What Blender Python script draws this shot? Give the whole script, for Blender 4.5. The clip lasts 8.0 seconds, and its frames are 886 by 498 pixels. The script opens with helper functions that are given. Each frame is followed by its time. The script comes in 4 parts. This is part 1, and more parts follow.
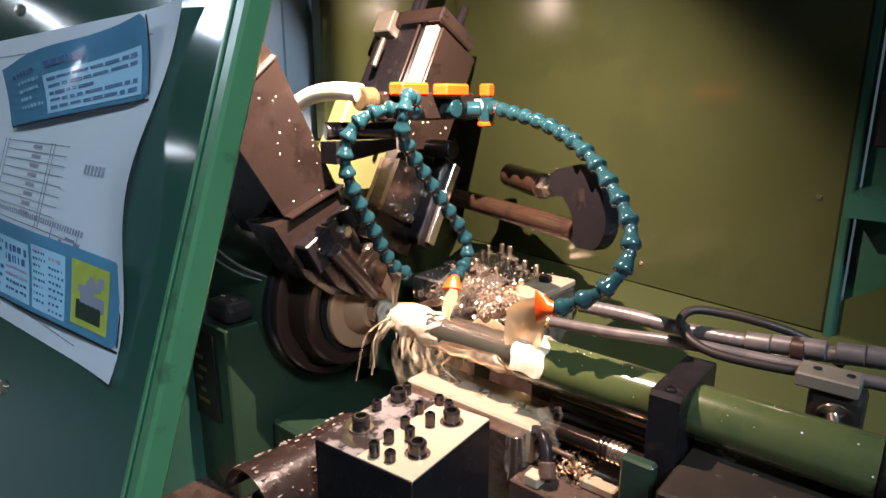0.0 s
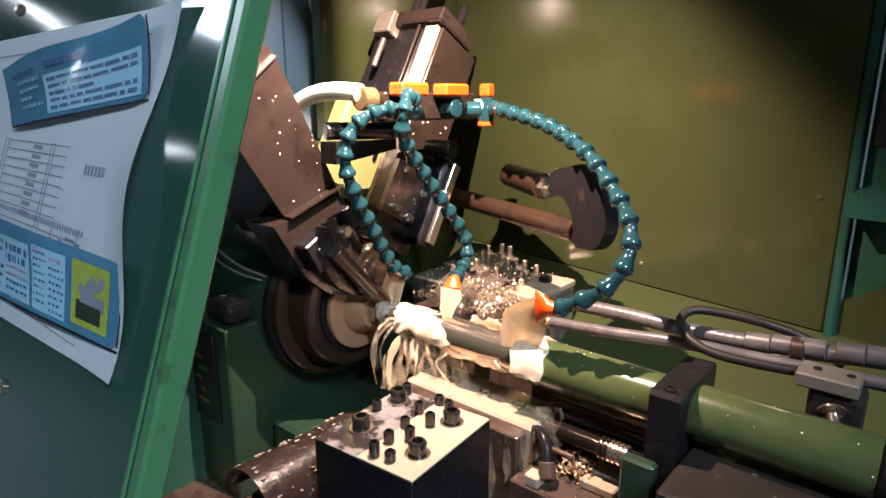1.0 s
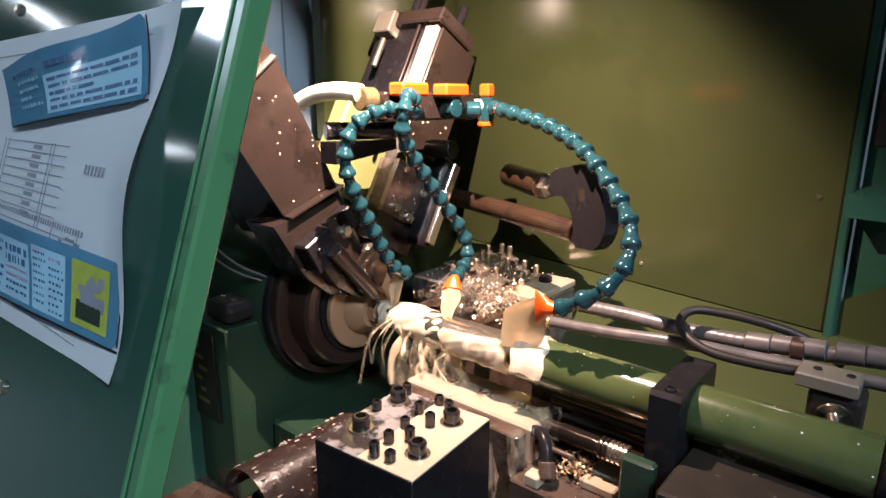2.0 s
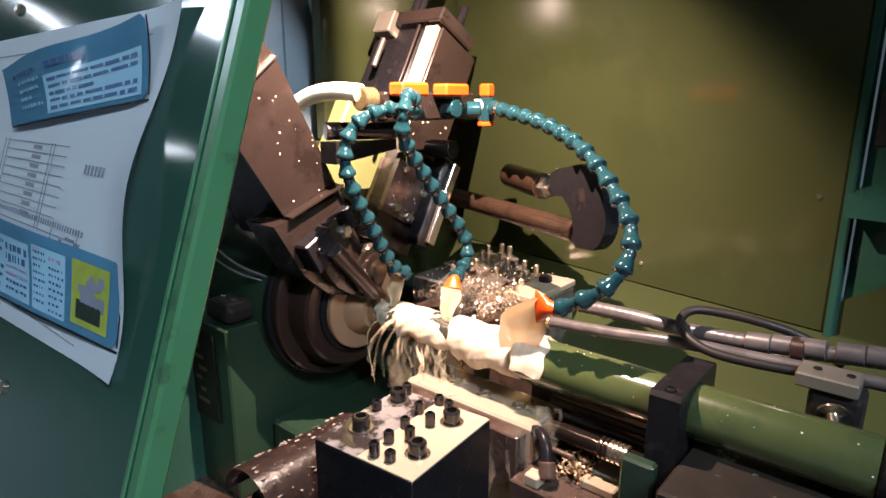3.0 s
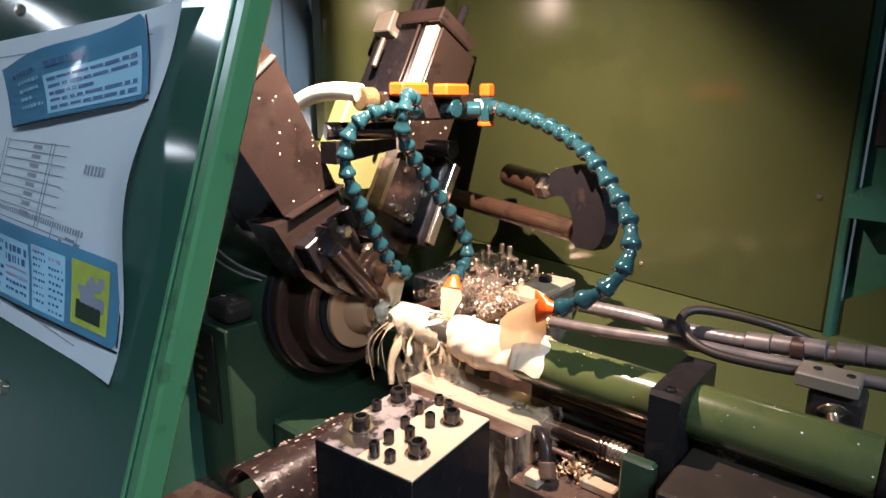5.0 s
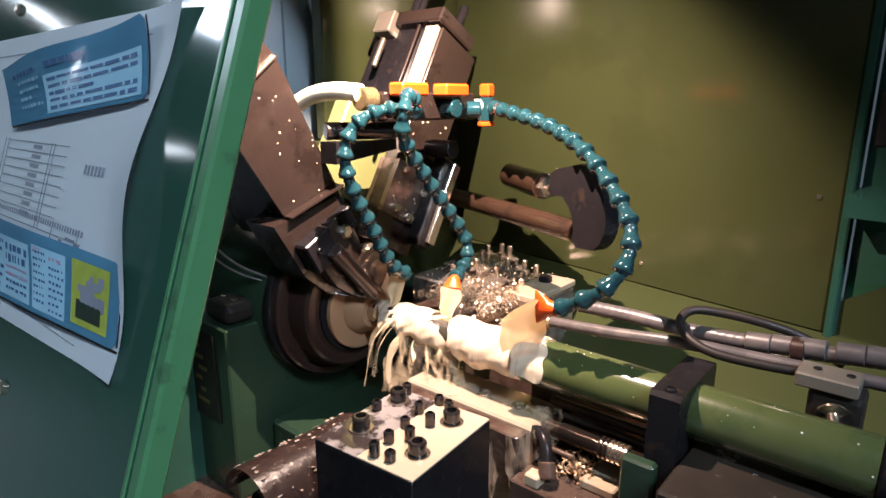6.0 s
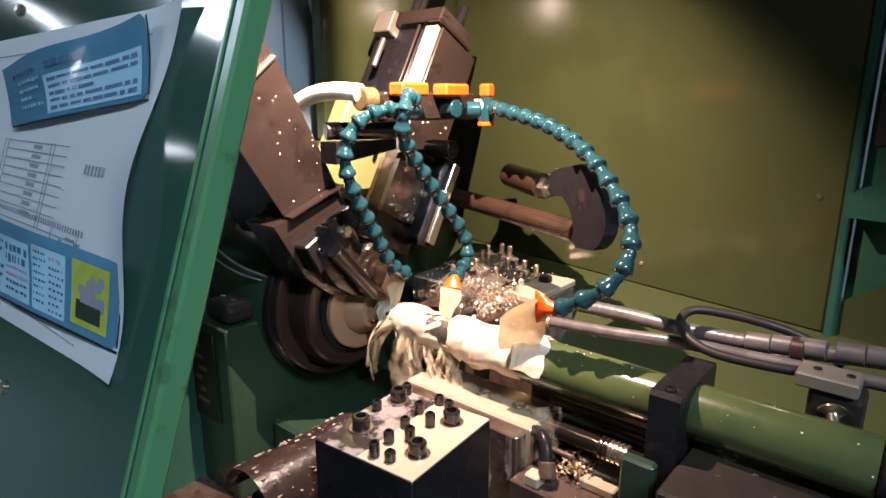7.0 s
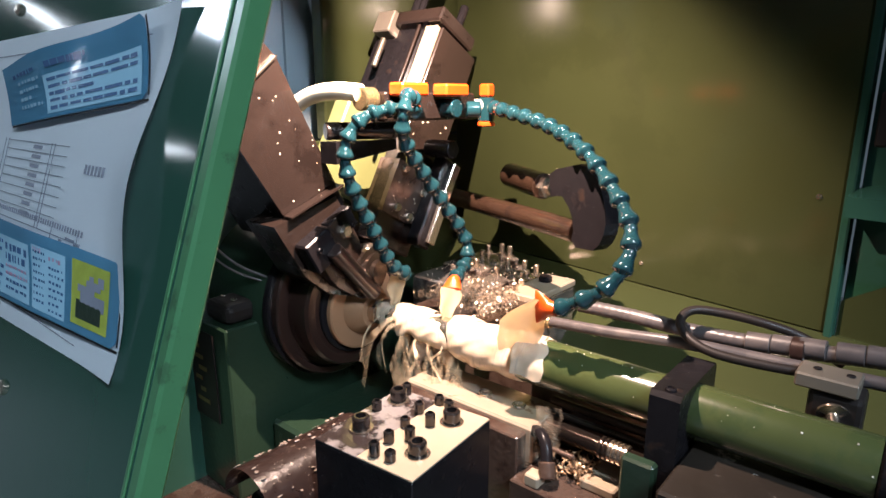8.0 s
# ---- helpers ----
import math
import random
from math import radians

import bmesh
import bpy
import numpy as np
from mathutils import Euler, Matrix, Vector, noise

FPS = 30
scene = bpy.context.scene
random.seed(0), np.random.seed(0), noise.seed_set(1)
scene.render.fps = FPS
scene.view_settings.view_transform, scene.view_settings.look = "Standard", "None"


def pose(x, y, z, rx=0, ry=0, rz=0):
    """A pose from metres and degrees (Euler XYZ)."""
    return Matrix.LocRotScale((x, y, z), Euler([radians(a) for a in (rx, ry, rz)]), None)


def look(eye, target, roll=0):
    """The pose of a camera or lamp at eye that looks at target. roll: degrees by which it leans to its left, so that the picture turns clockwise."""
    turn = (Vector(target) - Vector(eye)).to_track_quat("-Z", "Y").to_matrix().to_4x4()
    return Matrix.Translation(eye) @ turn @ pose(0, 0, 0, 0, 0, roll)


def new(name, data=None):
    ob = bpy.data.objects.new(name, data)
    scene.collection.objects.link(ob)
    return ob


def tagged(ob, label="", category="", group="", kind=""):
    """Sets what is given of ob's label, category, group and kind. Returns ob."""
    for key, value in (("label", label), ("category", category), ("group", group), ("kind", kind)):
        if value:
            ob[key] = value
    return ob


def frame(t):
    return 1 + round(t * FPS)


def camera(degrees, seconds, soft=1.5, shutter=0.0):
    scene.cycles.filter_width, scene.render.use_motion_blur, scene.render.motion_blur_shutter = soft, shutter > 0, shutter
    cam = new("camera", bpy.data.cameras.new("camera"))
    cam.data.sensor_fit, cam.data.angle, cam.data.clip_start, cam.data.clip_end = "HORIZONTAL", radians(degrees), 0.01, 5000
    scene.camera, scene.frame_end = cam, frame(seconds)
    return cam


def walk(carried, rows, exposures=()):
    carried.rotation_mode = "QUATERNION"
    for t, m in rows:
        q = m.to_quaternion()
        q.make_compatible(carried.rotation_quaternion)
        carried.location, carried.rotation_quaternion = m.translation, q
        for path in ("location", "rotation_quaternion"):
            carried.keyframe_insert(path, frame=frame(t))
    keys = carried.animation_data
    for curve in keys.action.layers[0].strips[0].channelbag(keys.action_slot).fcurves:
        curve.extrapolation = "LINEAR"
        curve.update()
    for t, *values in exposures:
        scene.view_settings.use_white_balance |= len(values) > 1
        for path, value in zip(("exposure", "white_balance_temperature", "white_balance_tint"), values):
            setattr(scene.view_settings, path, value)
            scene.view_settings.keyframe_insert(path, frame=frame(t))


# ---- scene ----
cam = camera(73.0, 8.0, soft=1.5, shutter=0.8)
EYE = Vector((0.0, 0.0, 1.372))
AIM = EYE + Vector((-0.6293, 0.7394, -0.2394))
walk(cam, [(0.0, look(EYE, AIM)), (8.0, look(EYE, AIM))], exposures=[(0.0, 0.13, 6280, 17), (8.0, 0.13, 6280, 17)])

# ---- world and lights ----
world = bpy.data.worlds.new("world")
scene.world = world
world.use_nodes = True
world.node_tree.nodes["Background"].inputs[0].default_value = (0.55, 0.68, 0.8, 1)
world.node_tree.nodes["Background"].inputs[1].default_value = 0.12

AX_Y, AX_Z = 0.626, 1.046         # spindle axis


def area(name, eye, target, watts, colour, sx, sy):
    d = bpy.data.lights.new(name, "AREA")
    d.shape, d.size, d.size_y, d.energy, d.color = "RECTANGLE", sx, sy, watts, colour
    ob = new(name, d)
    ob.matrix_world = look(eye, target)
    return ob


LAMP = Vector((-0.445, 0.505, 1.68))
BEAM = Vector((-0.676, -0.060, -0.735)).normalized()     # the hood cuts the beam off square to this
wl = bpy.data.lights.new("work_light", "SPOT")
wl.energy, wl.color, wl.shadow_soft_size, wl.spot_size, wl.spot_blend = 138, (1.0, 0.735, 0.565), 0.0025, radians(142), 1.0
new("work_light", wl).matrix_world = look(LAMP, (-0.80, 0.80, 0.98))
area("hall_light_a", (2.2, -0.7, 3.55), (2.2, -0.7, 0), 230, (0.70, 0.88, 1.0), 1.3, 0.25)
area("hall_light_b", (-4.9, -1.45, 3.55), (-4.9, -1.45, 0), 90, (0.72, 0.89, 1.0), 0.9, 0.25)


# ---- materials ----
def shader(name, colour, rough=0.4, metal=0.0, spread=0.12, scale=40.0, bump=0.0, bump_scale=300.0,
           stain=None, stain_amount=0.0, stain_scale=12.0, coat=0.0, trans=0.0, emit=0.0, spec=0.5):
    m = bpy.data.materials.new(name)
    m.use_nodes = True
    nt = m.node_tree
    b = nt.nodes["Principled BSDF"]
    tc = nt.nodes.new("ShaderNodeTexCoord")
    n1 = nt.nodes.new("ShaderNodeTexNoise")
    n1.inputs["Scale"].default_value, n1.inputs["Detail"].default_value = scale, 6
    nt.links.new(tc.outputs["Object"], n1.inputs["Vector"])
    ramp = nt.nodes.new("ShaderNodeMix")
    ramp.data_type = "RGBA"
    lo = [max(0, c * (1 - spread)) for c in colour]
    hi = [min(1, c * (1 + spread)) for c in colour]
    ramp.inputs[6].default_value, ramp.inputs[7].default_value = (*lo, 1), (*hi, 1)
    nt.links.new(n1.outputs["Fac"], ramp.inputs[0])
    out = ramp.outputs[2]
    n2 = nt.nodes.new("ShaderNodeTexNoise")
    n2.inputs["Scale"].default_value, n2.inputs["Detail"].default_value = stain_scale, 8
    n2.inputs["Roughness"].default_value = 0.65
    nt.links.new(tc.outputs["Object"], n2.inputs["Vector"])
    if stain:
        cr = nt.nodes.new("ShaderNodeValToRGB")
        cr.color_ramp.elements[0].position = 0.62 - 0.3 * stain_amount
        cr.color_ramp.elements[1].position = 0.68 - 0.25 * stain_amount
        nt.links.new(n2.outputs["Fac"], cr.inputs[0])
        mx = nt.nodes.new("ShaderNodeMix")
        mx.data_type = "RGBA"
        mx.inputs[7].default_value = (*stain, 1)
        nt.links.new(cr.outputs[0], mx.inputs[0])
        nt.links.new(out, mx.inputs[6])
        out = mx.outputs[2]
    nt.links.new(out, b.inputs["Base Color"])
    mr = nt.nodes.new("ShaderNodeMapRange")
    mr.inputs[3].default_value, mr.inputs[4].default_value = max(0.03, rough * 0.7), min(1, rough * 1.3)
    nt.links.new(n2.outputs["Fac"], mr.inputs[0])
    nt.links.new(mr.outputs[0], b.inputs["Roughness"])
    b.inputs["Metallic"].default_value = metal
    b.inputs["Coat Weight"].default_value = coat
    b.inputs["Coat Roughness"].default_value = 0.04
    b.inputs["Transmission Weight"].default_value = trans
    b.inputs["Specular IOR Level"].default_value = spec
    if emit:
        b.inputs["Emission Color"].default_value, b.inputs["Emission Strength"].default_value = (*colour, 1), emit
    if bump:
        n3 = nt.nodes.new("ShaderNodeTexNoise")
        n3.inputs["Scale"].default_value, n3.inputs["Detail"].default_value = bump_scale, 4
        nt.links.new(tc.outputs["Object"], n3.inputs["Vector"])
        bp = nt.nodes.new("ShaderNodeBump")
        bp.inputs["Strength"].default_value, bp.inputs["Distance"].default_value = bump, 0.002
        nt.links.new(n3.outputs["Fac"], bp.inputs["Height"])
        nt.links.new(bp.outputs[0], b.inputs["Normal"])
    return m


GREEN = shader("green_enamel", (0.017, 0.056, 0.040), 0.1, spread=0.1, scale=9, bump=0.04, bump_scale=40, spec=0.22,
               stain=(0.014, 0.05, 0.027), stain_amount=0.1, stain_scale=5)
GREEN_EDGE = shader("green_edge_enamel", (0.045, 0.15, 0.065), 0.35, spread=0.12, scale=20, bump=0.05, bump_scale=90,
                    stain=(0.03, 0.09, 0.04), stain_amount=0.1, stain_scale=30)
OLIVE = shader("oily_green_sheet", (0.0305, 0.0365, 0.0138), 0.15, spread=0.15, scale=5, bump=0.03, bump_scale=25, spec=0.35,
               stain=(0.027, 0.0325, 0.0122), stain_amount=0.25, stain_scale=6)
YELLOW_GREEN = shader("yellow_green_paint", (0.15, 0.16, 0.062), 0.25, spread=0.15, scale=20, coat=0.3)
CAST = shader("cast_green_paint", (0.013, 0.028, 0.016), 0.3, spread=0.12, scale=14, bump=0.25, bump_scale=120, coat=0.2,
              stain=(0.0105, 0.022, 0.0125), stain_amount=0.08, stain_scale=14)
TUBE_GREEN = shader("tube_green_paint", (0.047, 0.060, 0.021), 0.2, spread=0.14, scale=30, bump=0.06, bump_scale=100, coat=0.5,
                    stain=(0.0384, 0.0544, 0.01984), stain_amount=0.2, stain_scale=18)
PALE = shader("pale_blue_paint", (0.26, 0.33, 0.37), 0.4, spread=0.06, scale=12, bump=0.04)
OXIDE = shader("black_oxide_steel", (0.0085, 0.0075, 0.0085), 0.26, spread=0.35, scale=60, bump=0.1, bump_scale=260, spec=0.12,
               stain=(0.022, 0.014, 0.011), stain_amount=0.0, stain_scale=45)
GROUND = shader("ground_steel_plate", (0.33, 0.27, 0.195), 0.34, metal=0.15, spread=0.08, scale=50, bump=0.05, bump_scale=500)
OILY = shader("oily_dark_steel", (0.11, 0.074, 0.058), 0.2, metal=0.55, spread=0.4, scale=35, bump=0.3, bump_scale=140, coat=0.15,
              stain=(0.0704, 0.0416, 0.032), stain_amount=0.4, stain_scale=24)
BRONZE = shader("brown_oiled_plate", (0.027, 0.0178, 0.0145), 0.26, metal=0.35, spread=0.2, scale=14, bump=0.06, bump_scale=90, coat=0.3,
                stain=(0.017, 0.011, 0.009), stain_amount=0.3, stain_scale=10)
RUST = shader("brown_oily_bar", (0.060, 0.033, 0.021), 0.24, metal=0.6, spread=0.35, scale=40, bump=0.25, bump_scale=160, coat=0.5,
              stain=(0.0384, 0.0224, 0.016), stain_amount=0.3, stain_scale=30)
SLAB = shader("dark_worn_slab", (0.01664, 0.0128, 0.0096), 0.45, spread=0.3, scale=30, bump=0.15, bump_scale=120, spec=0.3,
              stain=(0.416, 0.368, 0.32), stain_amount=0.02, stain_scale=24)
WETDARK = shader("wet_dark_guard", (0.032, 0.0192, 0.016), 0.3, spread=0.4, scale=40, bump=0.35, bump_scale=130, spec=0.4,
                 stain=(0.288, 0.224, 0.176), stain_amount=0.03, stain_scale=100)
DULL = shader("dull_speck", (0.15, 0.12, 0.10), 0.4, spread=0.3)
WET_STEEL = shader("wet_tool_steel", (0.40, 0.33, 0.28), 0.16, metal=0.75, spread=0.4, scale=40, bump=0.6, bump_scale=55, coat=0.5,
                   stain=(0.035, 0.022, 0.017), stain_amount=0.3, stain_scale=38)
STEEL = shader("bright_steel", (0.62, 0.53, 0.43), 0.18, metal=0.95, spread=0.15, scale=80, bump=0.05, bump_scale=400)
WET = shader("wet_steel_slide", (0.52, 0.43, 0.32), 0.16, metal=0.55, spread=0.2, scale=20, bump=0.35, bump_scale=60, coat=0.6,
             stain=(0.30, 0.20, 0.12), stain_amount=0.1, stain_scale=34)
SCREW = shader("oiled_black_screw", (0.045, 0.038, 0.036), 0.16, metal=0.75, spread=0.3, scale=90, coat=0.3)
DARK_CHROME = shader("oiled_dark_chrome", (0.10, 0.075, 0.062), 0.13, metal=0.9, spread=0.3, scale=60, bump=0.15, bump_scale=300)
RING = shader("spindle_ring_steel", (0.032, 0.016, 0.0125), 0.3, metal=0.3, spread=0.25, scale=8, coat=0.3)
COLLET = shader("turned_collet_steel", (0.31, 0.17, 0.092), 0.4, metal=0.2, spread=0.1, scale=8)
TEAL = shader("teal_plastic", (0.0065, 0.028, 0.034), 0.12, spread=0.1, scale=60, coat=0.4, stain=(0.005, 0.021, 0.026), stain_amount=0.15,
              stain_scale=40)
ORANGE = shader("orange_plastic", (0.60, 0.062, 0.004), 0.3, spread=0.06, coat=0.2)
WHITE_HOSE = shader("cream_hose", (0.80, 0.72, 0.55), 0.35, spread=0.05)
BRASS = shader("brass_fitting", (0.55, 0.42, 0.22), 0.25, metal=0.9, spread=0.2, scale=60)
GREY_HOSE = shader("grey_spiral_hose", (0.060, 0.052, 0.052), 0.35, spread=0.25, scale=40, coat=0.2, stain=(0.085, 0.072, 0.068),
                   stain_amount=0.3, stain_scale=30)
RUBBER = shader("black_rubber", (0.014, 0.011, 0.01), 0.45, spread=0.2, spec=0.25)
ALLOY = shader("grey_alloy", (0.135, 0.118, 0.095), 0.4, metal=0.3, spread=0.15, scale=40, stain=(0.30, 0.26, 0.22), stain_amount=0.2)
CHIPS = shader("bright_swarf", (0.62, 0.50, 0.37), 0.22, metal=0.8, spread=0.4, scale=200)
FOAM = shader("foamy_oil_film", (0.64, 0.576, 0.528), 0.25, spread=0.2, scale=60, coat=0.5)
STAINED = shader("oil_stained_plate", (0.17, 0.155, 0.15), 0.16, spread=0.2, scale=60, coat=0.6, stain=(0.022, 0.017, 0.016), stain_amount=0.55, stain_scale=30)
COOLANT = shader("milky_coolant", (0.90, 0.76, 0.57), 0.14, spread=0.1, scale=60, bump=0.12, bump_scale=45, trans=0.15, coat=0.4)
THIN = shader("thin_coolant", (0.86, 0.69, 0.46), 0.15, spread=0.1, scale=60, bump=0.2, bump_scale=70, coat=0.3)
THIN.node_tree.nodes["Principled BSDF"].inputs["Alpha"].default_value = 0.36
FAN = shader("sheet_of_coolant", (0.76, 0.59, 0.37), 0.12, spread=0.12, scale=50, bump=0.1, bump_scale=60, coat=0.3)
FAN.node_tree.nodes["Principled BSDF"].inputs["Alpha"].default_value = 0.88
FALL = shader("brown_coolant_run_off", (0.68, 0.5, 0.34), 0.12, spread=0.2, scale=60, bump=0.15, bump_scale=60, coat=0.0, spec=0.1)
BROWN_CHIPS = shader("brown_wet_swarf", (0.52, 0.34, 0.2), 0.25, metal=0.5, spread=0.5, scale=150, coat=0.3)


def streaked(m, lo, hi, thin, stretch, full=1.0):
    """Torn, streaky see-through liquid: alpha follows noise drawn out along the flow."""
    nt = m.node_tree
    tc = nt.nodes.new("ShaderNodeTexCoord")
    mp = nt.nodes.new("ShaderNodeMapping")
    mp.inputs["Scale"].default_value = stretch
    n = nt.nodes.new("ShaderNodeTexNoise")
    n.inputs["Scale"].default_value, n.inputs["Detail"].default_value = 1.0, 5
    r = nt.nodes.new("ShaderNodeMapRange")
    r.inputs[1].default_value, r.inputs[2].default_value, r.inputs[3].default_value, r.inputs[4].default_value = lo, hi, thin, full
    nt.links.new(tc.outputs["Object"], mp.inputs[0])
    nt.links.new(mp.outputs[0], n.inputs["Vector"])
    nt.links.new(n.outputs["Fac"], r.inputs[0])
    nt.links.new(r.outputs[0], nt.nodes["Principled BSDF"].inputs["Alpha"])


FILM = shader("streaky_coolant_film", (0.80, 0.68, 0.52), 0.14, spread=0.1, scale=70, bump=0.2, bump_scale=90, coat=0.4)
streaked(FILM, 0.22, 0.46, 0.3, (90, 26, 26))
CURTAIN = shader("curtain_of_coolant", (0.76, 0.58, 0.37), 0.14, spread=0.2, scale=70, bump=0.2, bump_scale=90, coat=0.0, spec=0.2)
streaked(CURTAIN, 0.40, 0.66, 0.0, (110, 110, 24), 0.42)
streaked(FALL, 0.42, 0.75, 0.0, (70, 70, 18), 0.4)
PAPER = shader("white_paper", (0.78, 0.84, 0.88), 0.5, spread=0.03, scale=5, spec=0.3)
INK = shader("grey_ink", (0.17, 0.19, 0.24), 0.6, spread=0.2)
CARD = shader("blue_laminate", (0.13, 0.36, 0.53), 0.08, spread=0.2, scale=9, coat=0.15)
CARD_PALE = shader("pale_blue_print", (0.30, 0.54, 0.68), 0.1, spread=0.2, scale=14, coat=0.15)
CARD_INK = shader("dark_blue_print", (0.05, 0.12, 0.25), 0.2, spread=0.2)
RED_PRINT = shader("faded_red_print", (0.33, 0.20, 0.30), 0.3, spread=0.2)
YELLOW = shader("yellow_green_print", (0.32, 0.38, 0.06), 0.2, spread=0.3, scale=60)
GOLD = shader("gold_print", (0.16, 0.12, 0.04), 0.35, metal=0.5, spread=0.2)
CONCRETE = shader("grey_concrete", (0.24, 0.24, 0.24), 0.7, spread=0.2, scale=6, bump=0.1)
PLASTER = shader("grey_hall_wall", (0.30, 0.32, 0.33), 0.7, spread=0.06, scale=3)
GLOW = shader("lamp_glow", (0.85, 0.95, 1.0), 0.5, emit=16.0)


# ---- mesh helpers ----
def box(bm, lo, hi, bevel=0.0, m=None, seg=1):
    r = bmesh.ops.create_cube(bm, size=1.0)
    vs = r["verts"]
    c = [(a + b) / 2 for a, b in zip(lo, hi)]
    s = [abs(b - a) for a, b in zip(lo, hi)]
    for v in vs:
        v.co = Vector((c[0] + v.co.x * s[0], c[1] + v.co.y * s[1], c[2] + v.co.z * s[2]))
    if bevel:
        es = list({e for v in vs for e in v.link_edges})
        g = bmesh.ops.bevel(bm, geom=es, offset=bevel, segments=seg, affect="EDGES", profile=0.5)
        vs = list({v for f in g["faces"] for v in f.verts} | {v for v in vs if v.is_valid})
        seen, stack = set(vs), list(vs)
        while stack:
            for e in stack.pop().link_edges:
                for w in e.verts:
                    if w not in seen:
                        seen.add(w)
                        stack.append(w)
        vs = list(seen)
    if m is not None:
        for v in vs:
            v.co = m @ v.co
    return bm


def lathe(bm, profile, p0, direction, seg=24, smooth=True):
    """Turned body: profile rows (distance along direction, radius)."""
    d = Vector(direction).normalized()
    q = d.to_track_quat("Z", "Y").to_matrix()
    rings = []
    for h, r in profile:
        rings.append([bm.verts.new(Vector(p0) + q @ Vector((r * math.cos(k * 2 * math.pi / seg), r * math.sin(k * 2 * math.pi / seg), h)))
                      for k in range(seg)])
    for a, b in zip(rings, rings[1:]):
        for k in range(seg):
            f = bm.faces.new((a[k], a[(k + 1) % seg], b[(k + 1) % seg], b[k]))
            f.smooth = smooth
    for ring, flip in ((rings[0], True), (rings[-1], False)):
        bm.faces.new(list(reversed(ring)) if flip else ring)
    return bm


def rod(bm, a, b, r, seg=20, chamfer=0.0015):
    a, b = Vector(a), Vector(b)
    n = (b - a).length
    c = min(chamfer, n * 0.3, r * 0.5)
    return lathe(bm, [(0, r - c), (c, r), (n - c, r), (n, r - c)], a, b - a, seg)


def spline(points, count):
    """Evenly spaced points on a smooth curve through the given ones."""
    pts = [Vector(p) for p in points]
    pts = [pts[0] * 2 - pts[1]] + pts + [pts[-1] * 2 - pts[-2]]
    dense = []
    for i in range(1, len(pts) - 2):
        a, b, c, d = pts[i - 1:i + 3]
        for k in range(24):
            t = k / 24
            dense.append(0.5 * (2 * b + (c - a) * t + (2 * a - 5 * b + 4 * c - d) * t * t + (3 * b - a - 3 * c + d) * t ** 3))
    dense.append(pts[-2])
    run = [0.0]
    for a, b in zip(dense, dense[1:]):
        run.append(run[-1] + (b - a).length)
    out, j = [], 0
    for i in range(count):
        s = run[-1] * i / (count - 1)
        while j < len(run) - 2 and run[j + 1] < s:
            j += 1
        t = (s - run[j]) / max(1e-9, run[j + 1] - run[j])
        out.append(dense[j].lerp(dense[j + 1], min(1, t)))
    return out


def pipe(bm, points, radius, seg=14, count=40, rib=0.0, ribs=0):
    path = spline(points, count)
    up = Vector((0.13, 0.21, 0.97))
    rings = []
    for i, p in enumerate(path):
        t = (path[min(i + 1, count - 1)] - path[max(i - 1, 0)]).normalized()
        side = t.cross(up).normalized()
        nor = side.cross(t)
        r = radius(i / (count - 1)) if callable(radius) else radius
        if ribs:
            r += rib * math.sin(i / (count - 1) * ribs * 2 * math.pi)
        rings.append([bm.verts.new(p + r * (side * math.cos(k * 2 * math.pi / seg) + nor * math.sin(k * 2 * math.pi / seg))) for k in range(seg)])
    for a, b in zip(rings, rings[1:]):
        for k in range(seg):
            bm.faces.new((a[k], a[(k + 1) % seg], b[(k + 1) % seg], b[k])).smooth = True
    bm.faces.new(list(reversed(rings[0])))
    bm.faces.new(rings[-1])
    return bm


def prism(bm, outline, x0, x1, m=None):
    """Outline in (u, w), pushed out along x from x0 to x1."""
    a = [bm.verts.new((x0, u, w)) for u, w in outline]
    b = [bm.verts.new((x1, u, w)) for u, w in outline]
    n = len(outline)
    for k in range(n):
        bm.faces.new((a[k], a[(k + 1) % n], b[(k + 1) % n], b[k]))
    bm.faces.new(list(reversed(a)))
    bm.faces.new(b)
    if m is not None:
        for v in a + b:
            v.co = m @ v.co
    return bm


WORLD = {}


def thing(name, at, label, category, group="", kind="", m=None):
    ob = new(name)
    ob.empty_display_size = 0.02
    ob.matrix_basis = m if m is not None else Matrix.Translation(at)
    WORLD[ob.name] = ob.matrix_basis.copy()
    return tagged(ob, label, category, group, kind)


def part(name, bm, material, parent=None, label="", mesh=None):
    """Links a bmesh in world coordinates as one mesh object under its parent."""
    if mesh is None:
        mesh = bpy.data.meshes.new(name)
        if parent is not None:
            bmesh.ops.transform(bm, matrix=WORLD[parent.name].inverted(), verts=bm.verts)
        bmesh.ops.recalc_face_normals(bm, faces=bm.faces)
        for e in bm.edges:
            if len(e.link_faces) == 2 and e.calc_face_angle() > 0.55:
                e.smooth = False
        bm.to_mesh(mesh)
        bm.free()
        mesh.materials.append(material)
    ob = new(name, mesh)
    if parent is not None:
        ob.parent = parent
        WORLD[ob.name] = WORLD[parent.name].copy()
    else:
        WORLD[ob.name] = Matrix()
    if label:
        ob["label"] = label
    return ob


def solid(name, bm, material, label, category, kind="", group=""):
    return tagged(part(name, bm, material), label, category, group, kind)


def B():
    return bmesh.new()


def bx(lo, hi, bevel=0.0, m=None, seg=1):
    return box(B(), lo, hi, bevel, m, seg)


